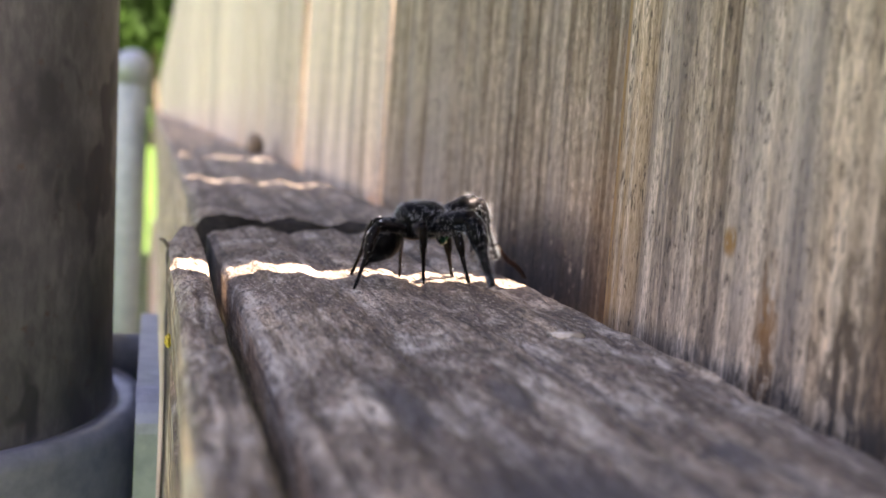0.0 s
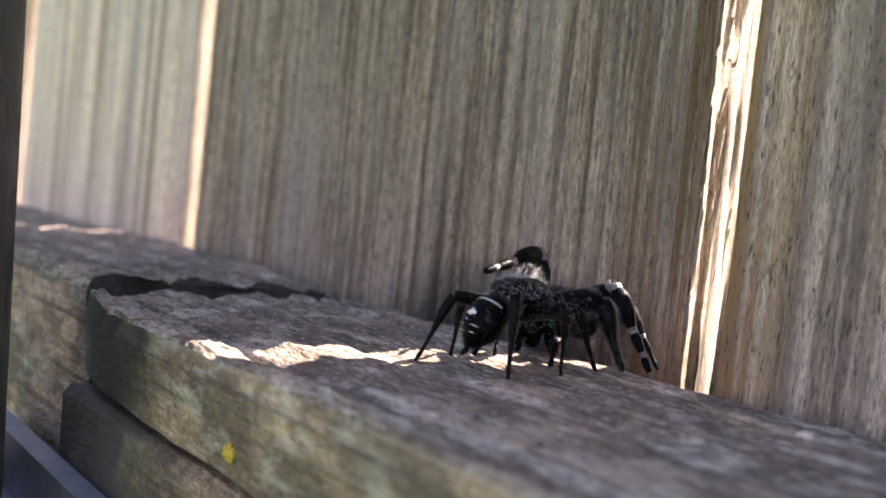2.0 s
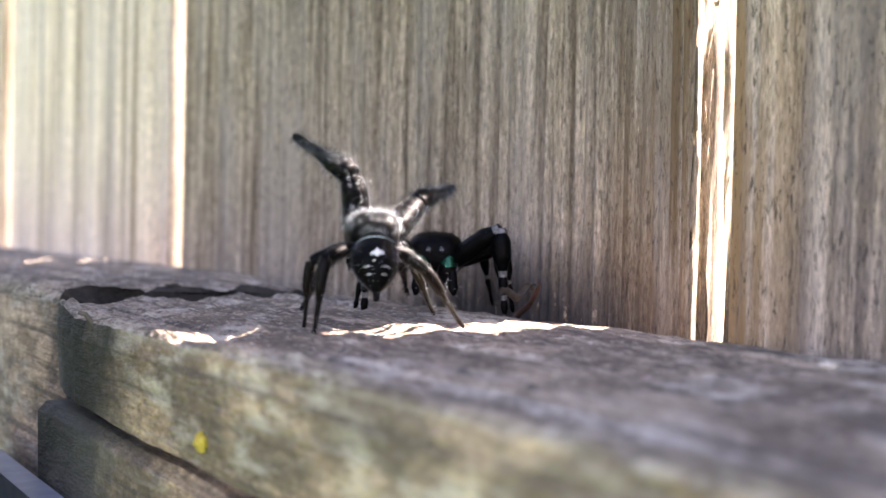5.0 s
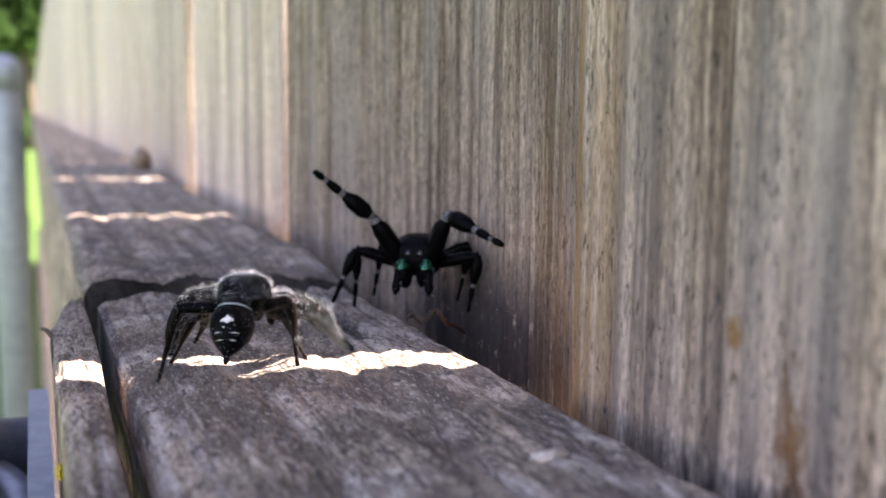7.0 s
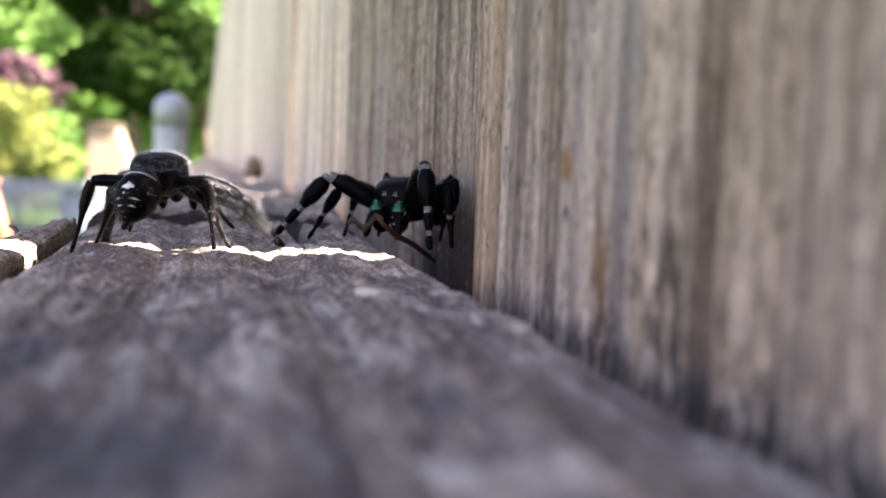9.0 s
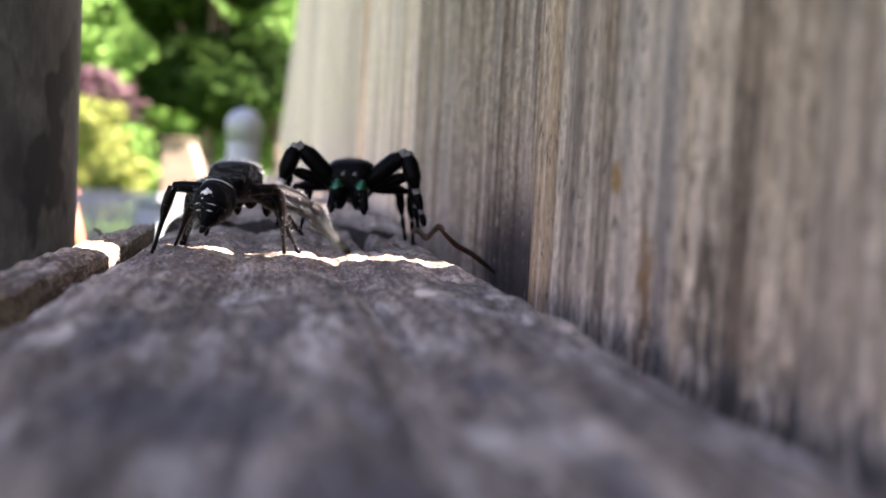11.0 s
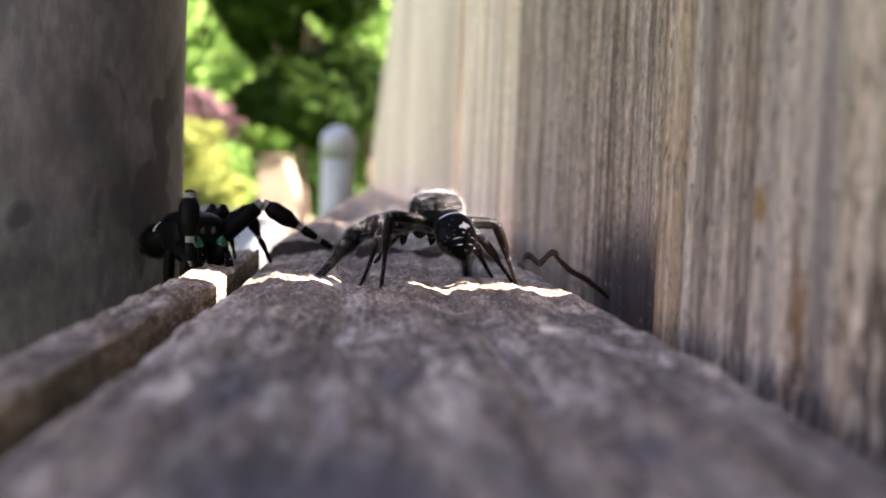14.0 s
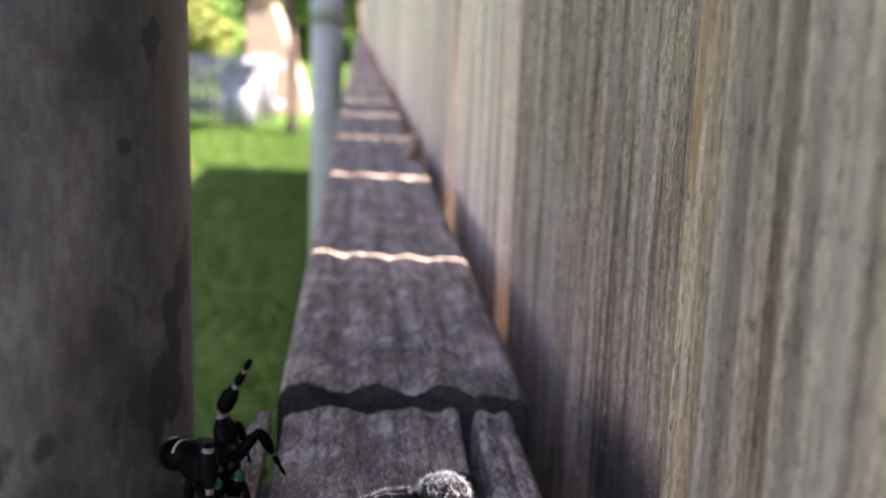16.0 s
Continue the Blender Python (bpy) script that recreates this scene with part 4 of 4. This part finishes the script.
def spider(kind):
    """A jumping spider, facing +y; its origin lies under the middle of its carapace, at foot level. Returns it and its legs."""
    male = kind == "male"
    SCALE[0] = 1.15 if male else 0.92
    root = new("jumping_spider")
    H = 6.7 if not male else 5.4
    rng = random.Random(7 if male else 3)
    # carapace: high, square-fronted
    wide, long_, high = (2.6, 3.1, 2.3) if male else (2.5, 2.9, 2.3)
    def box_like(v):
        p = Vector((v.x / wide, v.y / long_, v.z / high))
        n = (abs(p.x) ** 3 + abs(p.y) ** 3 + abs(p.z) ** 3) ** (1 / 3) or 1
        q = p * (p.length / n)
        k = 1 + 0.06 * math.tanh(q.y * 2)
        return Vector((q.x * wide * k, q.y * long_, q.z * high * (0.92 if q.z > 0 else 1.0)))

    bm = egg(wide, long_, high, box_like, 4)
    bmesh.ops.translate(bm, verts=bm.verts, vec=(0, 0.4, H))
    furry(bm, 260 if male else 500, 0.35, 1, 1, lambda c: c.z > H)
    if not male:
        furry(bm, 1700, 0.62, 2, 4, lambda c: c.z > H + 0.2, 0.0036)
    part("carapace", finish(bm), [BLACK_HAIR, DARK_SETAE, SETAE], root, "glossy black carapace with short bristles")
    # abdomen hangs down behind
    ax, ay, az_ = (1.9, 3.3, 1.8) if male else (2.1, 3.15, 2.05)
    drop = tilt_down(2.6, radians(50 if not male else 18), (0, -4.9 if not male else -5.8, H - 0.3))
    def egg_shape(v):
        t = v.y / ay
        k = 1 - 0.62 * max(0, -t) ** 1.9
        return drop(Vector((v.x * k, v.y, v.z * k)))
    bm = egg(ax, ay, az_, egg_shape, 4)
    furry(bm, 500, 0.35, 1, 2)
    if not male:
        furry(bm, 420, 0.6, 2, 6, None, 0.0035)
    abdomen = part("abdomen", finish(bm), [BLACK_HAIR, DARK_SETAE, SETAE], root, "black abdomen with white spots")
    spots = [[(-0.30, -0.12), (-0.25, -0.05), (-0.10, 0.0), (-0.01, 0.10), (0.10, 0.03), (0.27, -0.02), (0.30, -0.10), (0.13, -0.12), (0.07, -0.17), (-0.06, -0.16), (-0.13, -0.11)],
             [(-0.2, -0.28), (-0.12, -0.26), (-0.09, -0.29), (-0.16, -0.31)]]
    spots += [[(s * 0.20, -0.425), (s * 0.5, -0.39), (s * 0.85, -0.395), (s * 0.52, -0.415)] for s in (-1, 1)]
    spots += [[(s * 0.25, -0.60), (s * 0.55, -0.575), (s * 0.75, -0.585), (s * 0.5, -0.605)] for s in (-1, 1)]
    for o in spots:
        part("white_spot", patch_on(ax, ay, az_, egg_shape, o), WHITE_SCALE, abdomen, "white scale spot")
    bm = bmesh.new()
    band = []
    for a in np.linspace(-1.25, 1.25, 22):
        row = []
        for yy in (0.50, 0.58):
            r = math.sqrt(1 - yy * yy) * 1.02
            row.append(bm.verts.new(egg_shape(Vector((math.sin(a) * r * ax, yy * ay, math.cos(a) * r * az_)))))
        band.append(row)
    for p, q in zip(band, band[1:]):
        bm.faces.new((p[0], q[0], q[1], p[1]))
    bmesh.ops.solidify(bm, geom=list(bm.faces), thickness=0.03)
    part("pale_band", finish(bm), WHITE_SCALE if male else SETAE, abdomen, "thin pale band across the front")
    spin = egg(0.35, 0.7, 0.3, None, 2)
    bmesh.ops.transform(spin, verts=spin.verts, matrix=Matrix.Translation(egg_shape(Vector((0, -ay * 1.03, -0.1)))) @ Matrix.Rotation(radians(40), 4, "X"))
    part("spinnerets", finish(spin), BROWN_LEG, abdomen, "brown spinnerets")
    # face
    for s in (-1, 1):
        jaw = (0.95, 1.1, 1.7) if male else (0.85, 0.75, 1.25)
        bm = egg(*jaw, None, 3)
        for f in bm.faces:
            c = f.calc_center_median()
            f.material_index = 1 if (c.z > jaw[2] * 0.5 or not male) and c.y > -0.2 else 0
        bmesh.ops.transform(bm, verts=bm.verts, matrix=Matrix.Translation((s * (1.15 if male else 0.8), 3.3 if male else 2.75, H - 1.7)) @ Matrix.Rotation(radians(-14 if male else 0), 4, "X") @ Matrix.Rotation(radians(s * 8), 4, "Y"))
        part("chelicera", finish(bm), [BLACK_HAIR, GREEN], root, "black jaw with a metallic green patch" if male else "metallic green jaw")
        for (x, y, z, r) in ((0.62, 3.12, 0.35, 0.55), (1.55, 2.85, 0.55, 0.33), (2.0, 1.1, 1.15, 0.2), (2.05, -0.3, 1.1, 0.3)):
            bm = egg(r, r, r, None, 2, 0.0)
            bmesh.ops.translate(bm, verts=bm.verts, vec=(s * x, y, H + z))
            part("eye", finish(bm), EYE, root, "glossy black eye")
        palp = limb([(0, 0, 0.42), (1.1, 0.5, 0.38), (1.9, 0.2, 0.42), (2.8, -0.8, 0.5), (3.2, -1.2, 0.2)], [(0.9, 1.5)] if male else [], 8, 60, 0.5, 5)
        ob = part("pedipalp", palp, [BLACK_HAIR, WHITE_SCALE, DARK_SETAE if not male else WHITE_SCALE], root)
        ob.matrix_local = Matrix.LocRotScale(Vector((s * 1.25, 2.4, H - 1.3)) * MM * SCALE[0], Euler((0, radians(22), radians(90 - s * 12))), None)
    # legs: upper (femur and patella) with the lower leg hinged on it
    legs = {}
    for i in range(4):
        for s in (-1, 1):
            if male:
                L1, L2, r = ((6.2, 8.0, 1.0), (5.0, 6.2, 0.68), (4.8, 6.0, 0.55), (5.2, 6.8, 0.58))[i]
            else:
                L1, L2, r = ((6.3, 7.6, 1.35), (4.2, 6.4, 0.7), (4.0, 6.6, 0.58), (4.4, 7.4, 0.66))[i]
            first = i == 0
            up_st = [(0, 0, r * 0.6), (L1 * 0.35, r * 0.25, r), (L1 * 0.8, r * 0.15, r * 0.95), (L1, 0, r * 0.78)]
            if male:
                up_st = [(0, 0, r * 0.6), (L1 * 0.35, r * 0.2, r), (L1 * 0.75, r * 0.15, r * 0.95), (L1 * 0.9, 0, r * 0.62), (L1, 0, r * 0.55)]
            up = limb(up_st, [(L1 * 0.9, L1)] if male and first else [], 10, (420 if first else 200) if not male else 130, 0.6 if first else 0.4, 10 + i)
            lo_st = [(0, 0, r * 0.78), (L2 * 0.15, 0.15 * r, r * 0.85), (L2 * 0.36, 0.1, r * 0.72), (L2 * 0.5, 0, r * 0.42), (L2 * 0.8, -0.05, r * 0.30), (L2 * 0.9, -0.05, r * 0.36), (L2, 0, r * 0.22)]
            if male:
                lo_st = [(0, 0, r * 0.5), (L2 * 0.06, 0, r * 0.55), (L2 * 0.14, 0, r * 0.9), (L2 * 0.35, 0, r * 0.88), (L2 * 0.47, 0, r * 0.5), (L2 * 0.55, 0, r * 0.36),
                         (L2 * 0.62, 0, r * 0.5), (L2 * 0.73, 0, r * 0.42), (L2 * 0.79, 0, r * 0.28), (L2 * 0.84, 0, r * 0.28), (L2 * 0.9, 0, r * 0.4), (L2, 0, r * 0.24)]
            bands = ([(0.0, L2 * 0.06), (L2 * 0.5, L2 * 0.57), (L2 * 0.78, L2 * 0.84)] if first else [(L2 * 0.5, L2 * 0.56)]) if male else []
            low = limb(lo_st, bands, 10, (650 if first else 220) if not male else 150, 0.7 if first else 0.35, 30 + i)
            fur = DARK_SETAE
            a = part("leg", up, [BLACK_HAIR, MALE_BAND, fur, SETAE], root)
            b = part("lower_leg", low, [BLACK_HAIR if (first or male) else BROWN_LEG, MALE_BAND, fur, SETAE], a, "banded black and white lower leg" if male else "")
            hx, hy = LEG_HIPS[i]
            legs[(i, s)] = (a, b, Vector((s * hx, hy + 0.4, H - 1.1)) * SCALE[0], L1 * SCALE[0], L2 * SCALE[0])
    if male:
        tagged(root, "black male jumping spider with green jaws and white-banded legs", "spider", "jumping spiders")
    else:
        tagged(root, "hairy black female jumping spider with white abdomen spots", "spider", "jumping spiders")
    return root, legs


# feet at rest, millimetres, in the spider's own space: side, forward, up
STANCE = {"female": ((5.2, 7.0, 0), (6.2, 3.8, 0), (6.0, -2.2, 0), (5.4, -5.6, 0)),
          "male": ((6.6, 7.4, 0), (7.6, 4.2, 0), (8.0, -2.4, 0), (7.0, -7.2, 0))}


def leg_pose(hip, foot, L1, L2):
    """The poses of an upper leg in the spider's space and of a lower leg on it, so that the foot arrives."""
    d = foot - hip
    far = max(min(d.length, 0.985 * (L1 + L2)), abs(L1 - L2) * 1.15 + 0.2)
    x0 = d.normalized()
    up = Vector((0, 0, 1))
    if abs(x0.dot(up)) > 0.97:
        up = Vector((0, -1, 0.2))
    y = up.cross(x0).normalized()
    z0 = x0.cross(y)
    a = math.acos(max(-1, min(1, (L1 * L1 + far * far - L2 * L2) / (2 * L1 * far))))
    x = x0 * math.cos(a) + z0 * math.sin(a)
    z = x.cross(y)
    knee = hip + x * L1
    ld = (hip + x0 * far - knee).normalized()
    th = math.atan2(-ld.dot(z), ld.dot(x))
    upper = Matrix((x, y, z)).transposed().to_4x4()
    upper.translation = hip * MM
    lower = Matrix.Translation((L1 * MM, 0, 0)) @ Matrix.Rotation(th, 4, "Y")
    return upper, lower


def planted(place, az, feet):
    """Feet given in the world (mm), turned into the spider's own space for a level body."""
    c, s = math.cos(radians(az)), math.sin(radians(az))
    out = {}
    for k, (x, y, z) in feet.items():
        dx, dy = x - place[0], y - place[1]
        out[k] = (dx * c - dy * s, dx * s + dy * c, z - place[2])
    return out


def act(root, legs, kind, rows):
    """rows: seconds, place (mm), heading (degrees clockwise from +y), pitch, roll, and feet {(leg, side): (side, forward, up)} that leave their rest."""
    body, ups, lows = [], {k: [] for k in legs}, {k: [] for k in legs}
    for t, (x, y, z), az, pitch, roll, feet in rows:
        m = pose(x * MM, y * MM, z * MM, pitch, roll, -az)
        body.append((t, m))
        tilt = Euler((radians(pitch), radians(roll), 0)).to_matrix()
        for k, (a, b, hip, L1, L2) in legs.items():
            if k in feet:
                f = Vector(feet[k])
            else:
                sx, sy, sz = STANCE[kind][k[0]]
                f = tilt.transposed() @ Vector((k[1] * sx, sy, sz - z))
            u, l = leg_pose(hip, f, L1, L2)
            ups[k].append((t, u))
            lows[k].append((t, l))
    walk(root, body)
    for k, (a, b, *_) in legs.items():
        walk(a, ups[k])
        walk(b, lows[k])


female, female_legs = spider("female")
male, male_legs = spider("male")
L, R = -1, 1


def motions():
    F = {}
    # the female braced sideways on the sun stripe
    low = {(0, R): (8.0, 7.2, 0), (1, R): (5.5, 5.0, 0), (2, R): (4.4, 0.4, 0), (3, R): (6.0, -6.6, 0), (3, L): (-4.7, -7.6, 0), (0, L): (-5.5, 8.5, 1.0)}
    turned = {(0, R): (5.0, 9.6, 0), (1, R): (4.6, 6.4, 0), (2, R): (5.0, 1.4, 0), (3, R): (4.6, -4.6, 0), (3, L): (-4.8, -7.2, 0), (0, L): (-6.5, 9.0, 2.0)}
    rear = ((-21.8, 9.2, 2.3), 27)
    stand = {(3, L): (-28.5, 7.0, 0), (2, L): (-27.0, 11.5, 0), (1, L): (-24.0, 19.0, 0), (3, R): (-13.0, 8.0, 0), (2, R): (-13.2, 12.0, 0), (1, R): (-12.0, 18.0, 0)}
    raised = planted(*rear, {**stand, (0, L): (-25.0, 17.0, 17.0), (0, R): (-6.0, 17.0, 14.5)})
    spread = planted(*rear, {**stand, (0, L): (-32.5, 13.0, 8.0), (0, R): (-7.0, 14.0, 12.0)})
    here = ((-22.5, 5.6, 1.2), 25)
    ground = {(3, L): (-30.0, 6.5, 0), (2, L): (-28.5, 11.5, 0), (1, L): (-26.0, 17.5, 0), (3, R): (-17.2, 6.4, 0), (2, R): (-15.6, 9.2, 0), (1, R): (-13.0, 16.0, 0)}
    rest = planted(*here, {**ground, (0, L): (-28.0, 15.5, 0), (0, R): (-10.6, 11.4, 0.4)})
    half = planted(*here, {**ground, (0, L): (-30.0, 15.0, 3.5), (0, R): (-9.0, 14.0, 5.5)})
    mount = ((-15.6, 8.6, 0.6), 4)
    wide = {(0, L): (-12.0, 2.5, 5.4), (0, R): (12.0, 2.5, 5.0)}
    brace = {(0, L): (-7.6, 4.2, 0), (0, R): (7.4, 4.0, 0)}
    leap = {(0, L): (-7.0, 5.0, 16.5), (0, R): (12.0, 4.0, 11.0), (3, L): (-6.0, -3.4, -1.0), (3, R): (4.6, -3.2, -1.0), (2, L): (-6.4, -1.0, -1.0), (2, R): (6.0, -0.8, -1.0)}
    lifted = {(0, L): (-9.5, 4.0, 13.0), (0, R): (11.5, 4.5, 9.5)}
    there = ((-13.2, 7.6, 1.1), -24)
    rest2 = planted(*there, {(0, L): (-25.0, 12.5, 0), (1, L): (-20.5, 18.0, 0), (2, L): (-20.5, 7.2, 0), (3, L): (-18.6, 4.8, 0),
                             (0, R): (-9.0, 19.0, 0), (1, R): (-6.4, 15.5, 0), (2, R): (-4.8, 11.5, 0), (3, R): (-5.0, 8.6, 0)})
    act(female, female_legs, "female", [
        (0.0, (-13.0, 2.0, 0.9), 104, 6, 0, low),
        (0.5, (-12.9, 1.5, 0.7), 103, 6, 0, low),
        (1.0, (-12.7, 1.0, 0.6), 102, 6, 0, low),
        (1.6, (-12.2, 1.4, 0.6), 102, 6, 0, low),
        (1.75, (-12.6, 1.6, 0.5), 90, 2, 0, turned),
        (2.0, (-13.2, 1.8, 0.5), 86, 2, 0, turned),
        (2.5, (-13.3, 1.8, 0.5), 84, 2, 0, turned),
        (3.2, (-12.8, 2.0, 0.6), 83, 2, 0, turned),
        (4.2, (-15.0, 9.0, 0.6), 56, 3, 0, F),
        (5.1, *rear, 4, 0, raised),
        (5.3, *rear, 4, 0, raised),
        (5.5, *rear, 2, 0, spread),
        (5.7, (-22.2, 7.5, 1.6), 26, 0, 0, half),
        (6.0, *here, 0, 0, rest),
        (9.2, *here, 0, 0, rest),
        (11.2, *here, 0, 0, rest),
        (11.35, (-21.0, 7.4, 1.2), 14, -4, 0, lifted),
        (11.5, (-18.2, 9.6, 1.2), 6, -8, 0, leap),
        (11.7, (-16.4, 9.0, 0.8), 4, -4, 0, lifted),
        (11.9, *mount, 0, 0, wide),
        (12.1, *mount, 0, 0, wide),
        (12.3, *mount, 0, 0, brace),
        (12.9, *mount, 0, 0, brace),
        (13.1, (-14.2, 8.0, 0.9), -18, 0, 0, rest2),
        (13.3, *there, 0, 0, rest2),
        (14.5, *there, 0, 0, rest2),
        (16.0, *there, 0, 0, rest2),
    ])
    both = {(0, L): (-11.5, 3.5, 13.0), (0, R): (11.5, 3.5, 13.0)}
    perch = ((-39.8, 25.5, -2.6), 140)
    cling = planted(*perch, {(0, L): (-24.0, 26.5, 2.4), (1, L): (-31.0, 29.0, 0.3), (2, L): (-35.5, 32.5, 0.3), (3, L): (-37.0, 36.0, 0.2),
                             (0, R): (-38.4, 17.5, -1.0), (1, R): (-39.0, 18.5, -5.5), (2, R): (-39.4, 23.0, -9.0), (3, R): (-39.4, 28.5, -9.5)})
    salute_up = dict(cling)
    salute_up.update(planted(*perch, {(0, L): (-34.6, 24.0, 16.5)}))
    drop = ((-38.6, 27.0, 0.4), 158)
    reach = planted(*drop, {(0, L): (-28.0, 26.0, 18.0), (0, R): (-45.5, 22.0, 6.0), (1, L): (-33.0, 28.0, 0.3), (2, L): (-35.0, 32.0, 0.3), (3, L): (-37.0, 35.5, 0.2),
                            (1, R): (-39.0, 19.5, -3.5), (2, R): (-40.0, 23.5, -6.0), (3, R): (-41.0, 29.0, -6.0)})
    hidden = (-2.0, 16.0, -1.8)
    tucked = {(0, L): (-3.0, 15.0, 2.4), (0, R): (3.0, 15.0, 2.4), (1, L): (-4.0, 11.0, 1.8), (1, R): (4.0, 11.0, 1.8), (2, L): (-4.0, -8.0, 1.8), (2, R): (4.0, -8.0, 1.8), (3, L): (-3.5, -11.0, 1.8), (3, R): (3.5, -11.0, 1.8)}
    flung = {**tucked, **planted((-2.4, 16.0, -0.6), 226, {(0, R): (-14.0, 15.0, 9.4), (0, L): (8.0, 8.0, 12.0)})}
    over = {**tucked, **planted((0.0, 10.5, -1.6), 244, {(0, R): (-11.5, 9.0, 8.4), (0, L): (1.5, -1.5, 0.4), (3, L): (6.0, 1.5, 0)})}
    corner = ((4.4, 24.5, -1.2), 222)
    lean = planted(*corner, {(0, R): (-10.5, 26.0, 0.4), (1, R): (-6.5, 28.0, 0), (0, L): (5.0, 14.5, 0), (1, L): (8.0, 17.0, 0), (2, L): (8.6, 20.5, 0.5), (3, L): (8.6, 26.0, 0), (2, R): (-2.0, 31.0, 0), (3, R): (2.5, 33.0, 0)})
    wall = ((4.4, 33.0, 0.6), 208)
    salute = planted(*wall, {(0, R): (-10.4, 31.0, 18.4), (0, L): (9.6, 19.5, 9.2), (1, R): (-6.2, 34.5, 1.0), (2, R): (-3.0, 36.0, 0.0), (1, L): (9.0, 28.0, 0.0), (2, L): (9.6, 33.0, 0.5)})
    facing = {(0, L): (-7.6, 4.6, 0), (0, R): (7.6, 4.6, 0), (1, L): (-8.8, 2.0, 0), (1, R): (8.8, 2.0, 0)}
    act(male, male_legs, "male", [
        (0.0, (34.0, -2.0, 0), 265, 0, 0, F),
        (1.5, (30.0, -2.0, 0), 266, 0, 0, F),
        (1.7, (12.0, -1.0, 0), 268, 0, 0, {(i, s): (s * 2.6, 7 - 4.5 * i, 1.0) for i in range(4) for s in (L, R)}),
        (1.85, (4.0, 4.5, -1.2), 262, 0, 0, tucked),
        (2.0, (0.0, 10.5, -1.6), 244, 0, 0, over),
        (2.15, (-0.6, 12.5, -1.7), 236, 0, 0, tucked),
        (2.4, hidden, 226, 0, 0, tucked),
        (3.05, hidden, 226, 0, 0, tucked),
        (3.2, (-2.4, 16.0, -0.6), 226, 0, 0, flung),
        (3.5, (-2.4, 18.0, 0), 226, 0, 0, F),
        (4.2, (-2.5, 22.0, 0), 222, 0, 0, F),
        (5.3, (-0.6, 31.5, 0), 212, 0, 0, facing),
        (6.0, (-0.4, 33.4, 0.4), 208, 0, 0, facing),
        (6.6, (-0.4, 34.0, 0.4), 208, 0, 0, facing),
        (6.8, (0.5, 35.0, 0.5), 206, 4, 0, both),
        (7.0, *wall, 0, 0, salute),
        (7.2, (4.0, 31.0, 0), 212, 0, 0, {(0, R): (9.5, 6.0, 9.0)}),
        (7.5, *corner, 0, 0, lean),
        (9.0, *corner, 0, 0, lean),
        (9.2, (4.0, 25.0, -0.5), 216, 2, 0, {(0, R): (12.0, 4.0, 7.0), (0, L): (-3.5, 5.0, 15.5)}),
        (10.2, (-4.0, 33.0, 0.3), 200, 2, 0, both),
        (11.3, (-9.6, 33.0, 2.2), 186, 0, 0, facing),
        (12.4, (-9.4, 33.0, 2.2), 186, 0, 0, facing),
        (12.7, (-24.0, 31.0, 0.8), 182, 3, 0, {(0, L): (-5.0, 6.0, 14.5)}),
        (12.85, (-34.0, 28.5, 1.0), 174, 4, 0, {(0, L): (-9.0, 5.0, 13.5), (0, R): (11.0, 4.0, 8.0)}),
        (13.0, *drop, 0, 0, reach),
        (13.15, (-39.8, 26.0, -2.0), 146, 0, 0, salute_up),
        (13.3, *perch, 0, 0, cling),
        (15.6, *perch, 0, 0, cling),
        (15.85, *perch, 0, 0, salute_up),
        (16.0, *perch, 0, 0, salute_up),
    ])


motions()
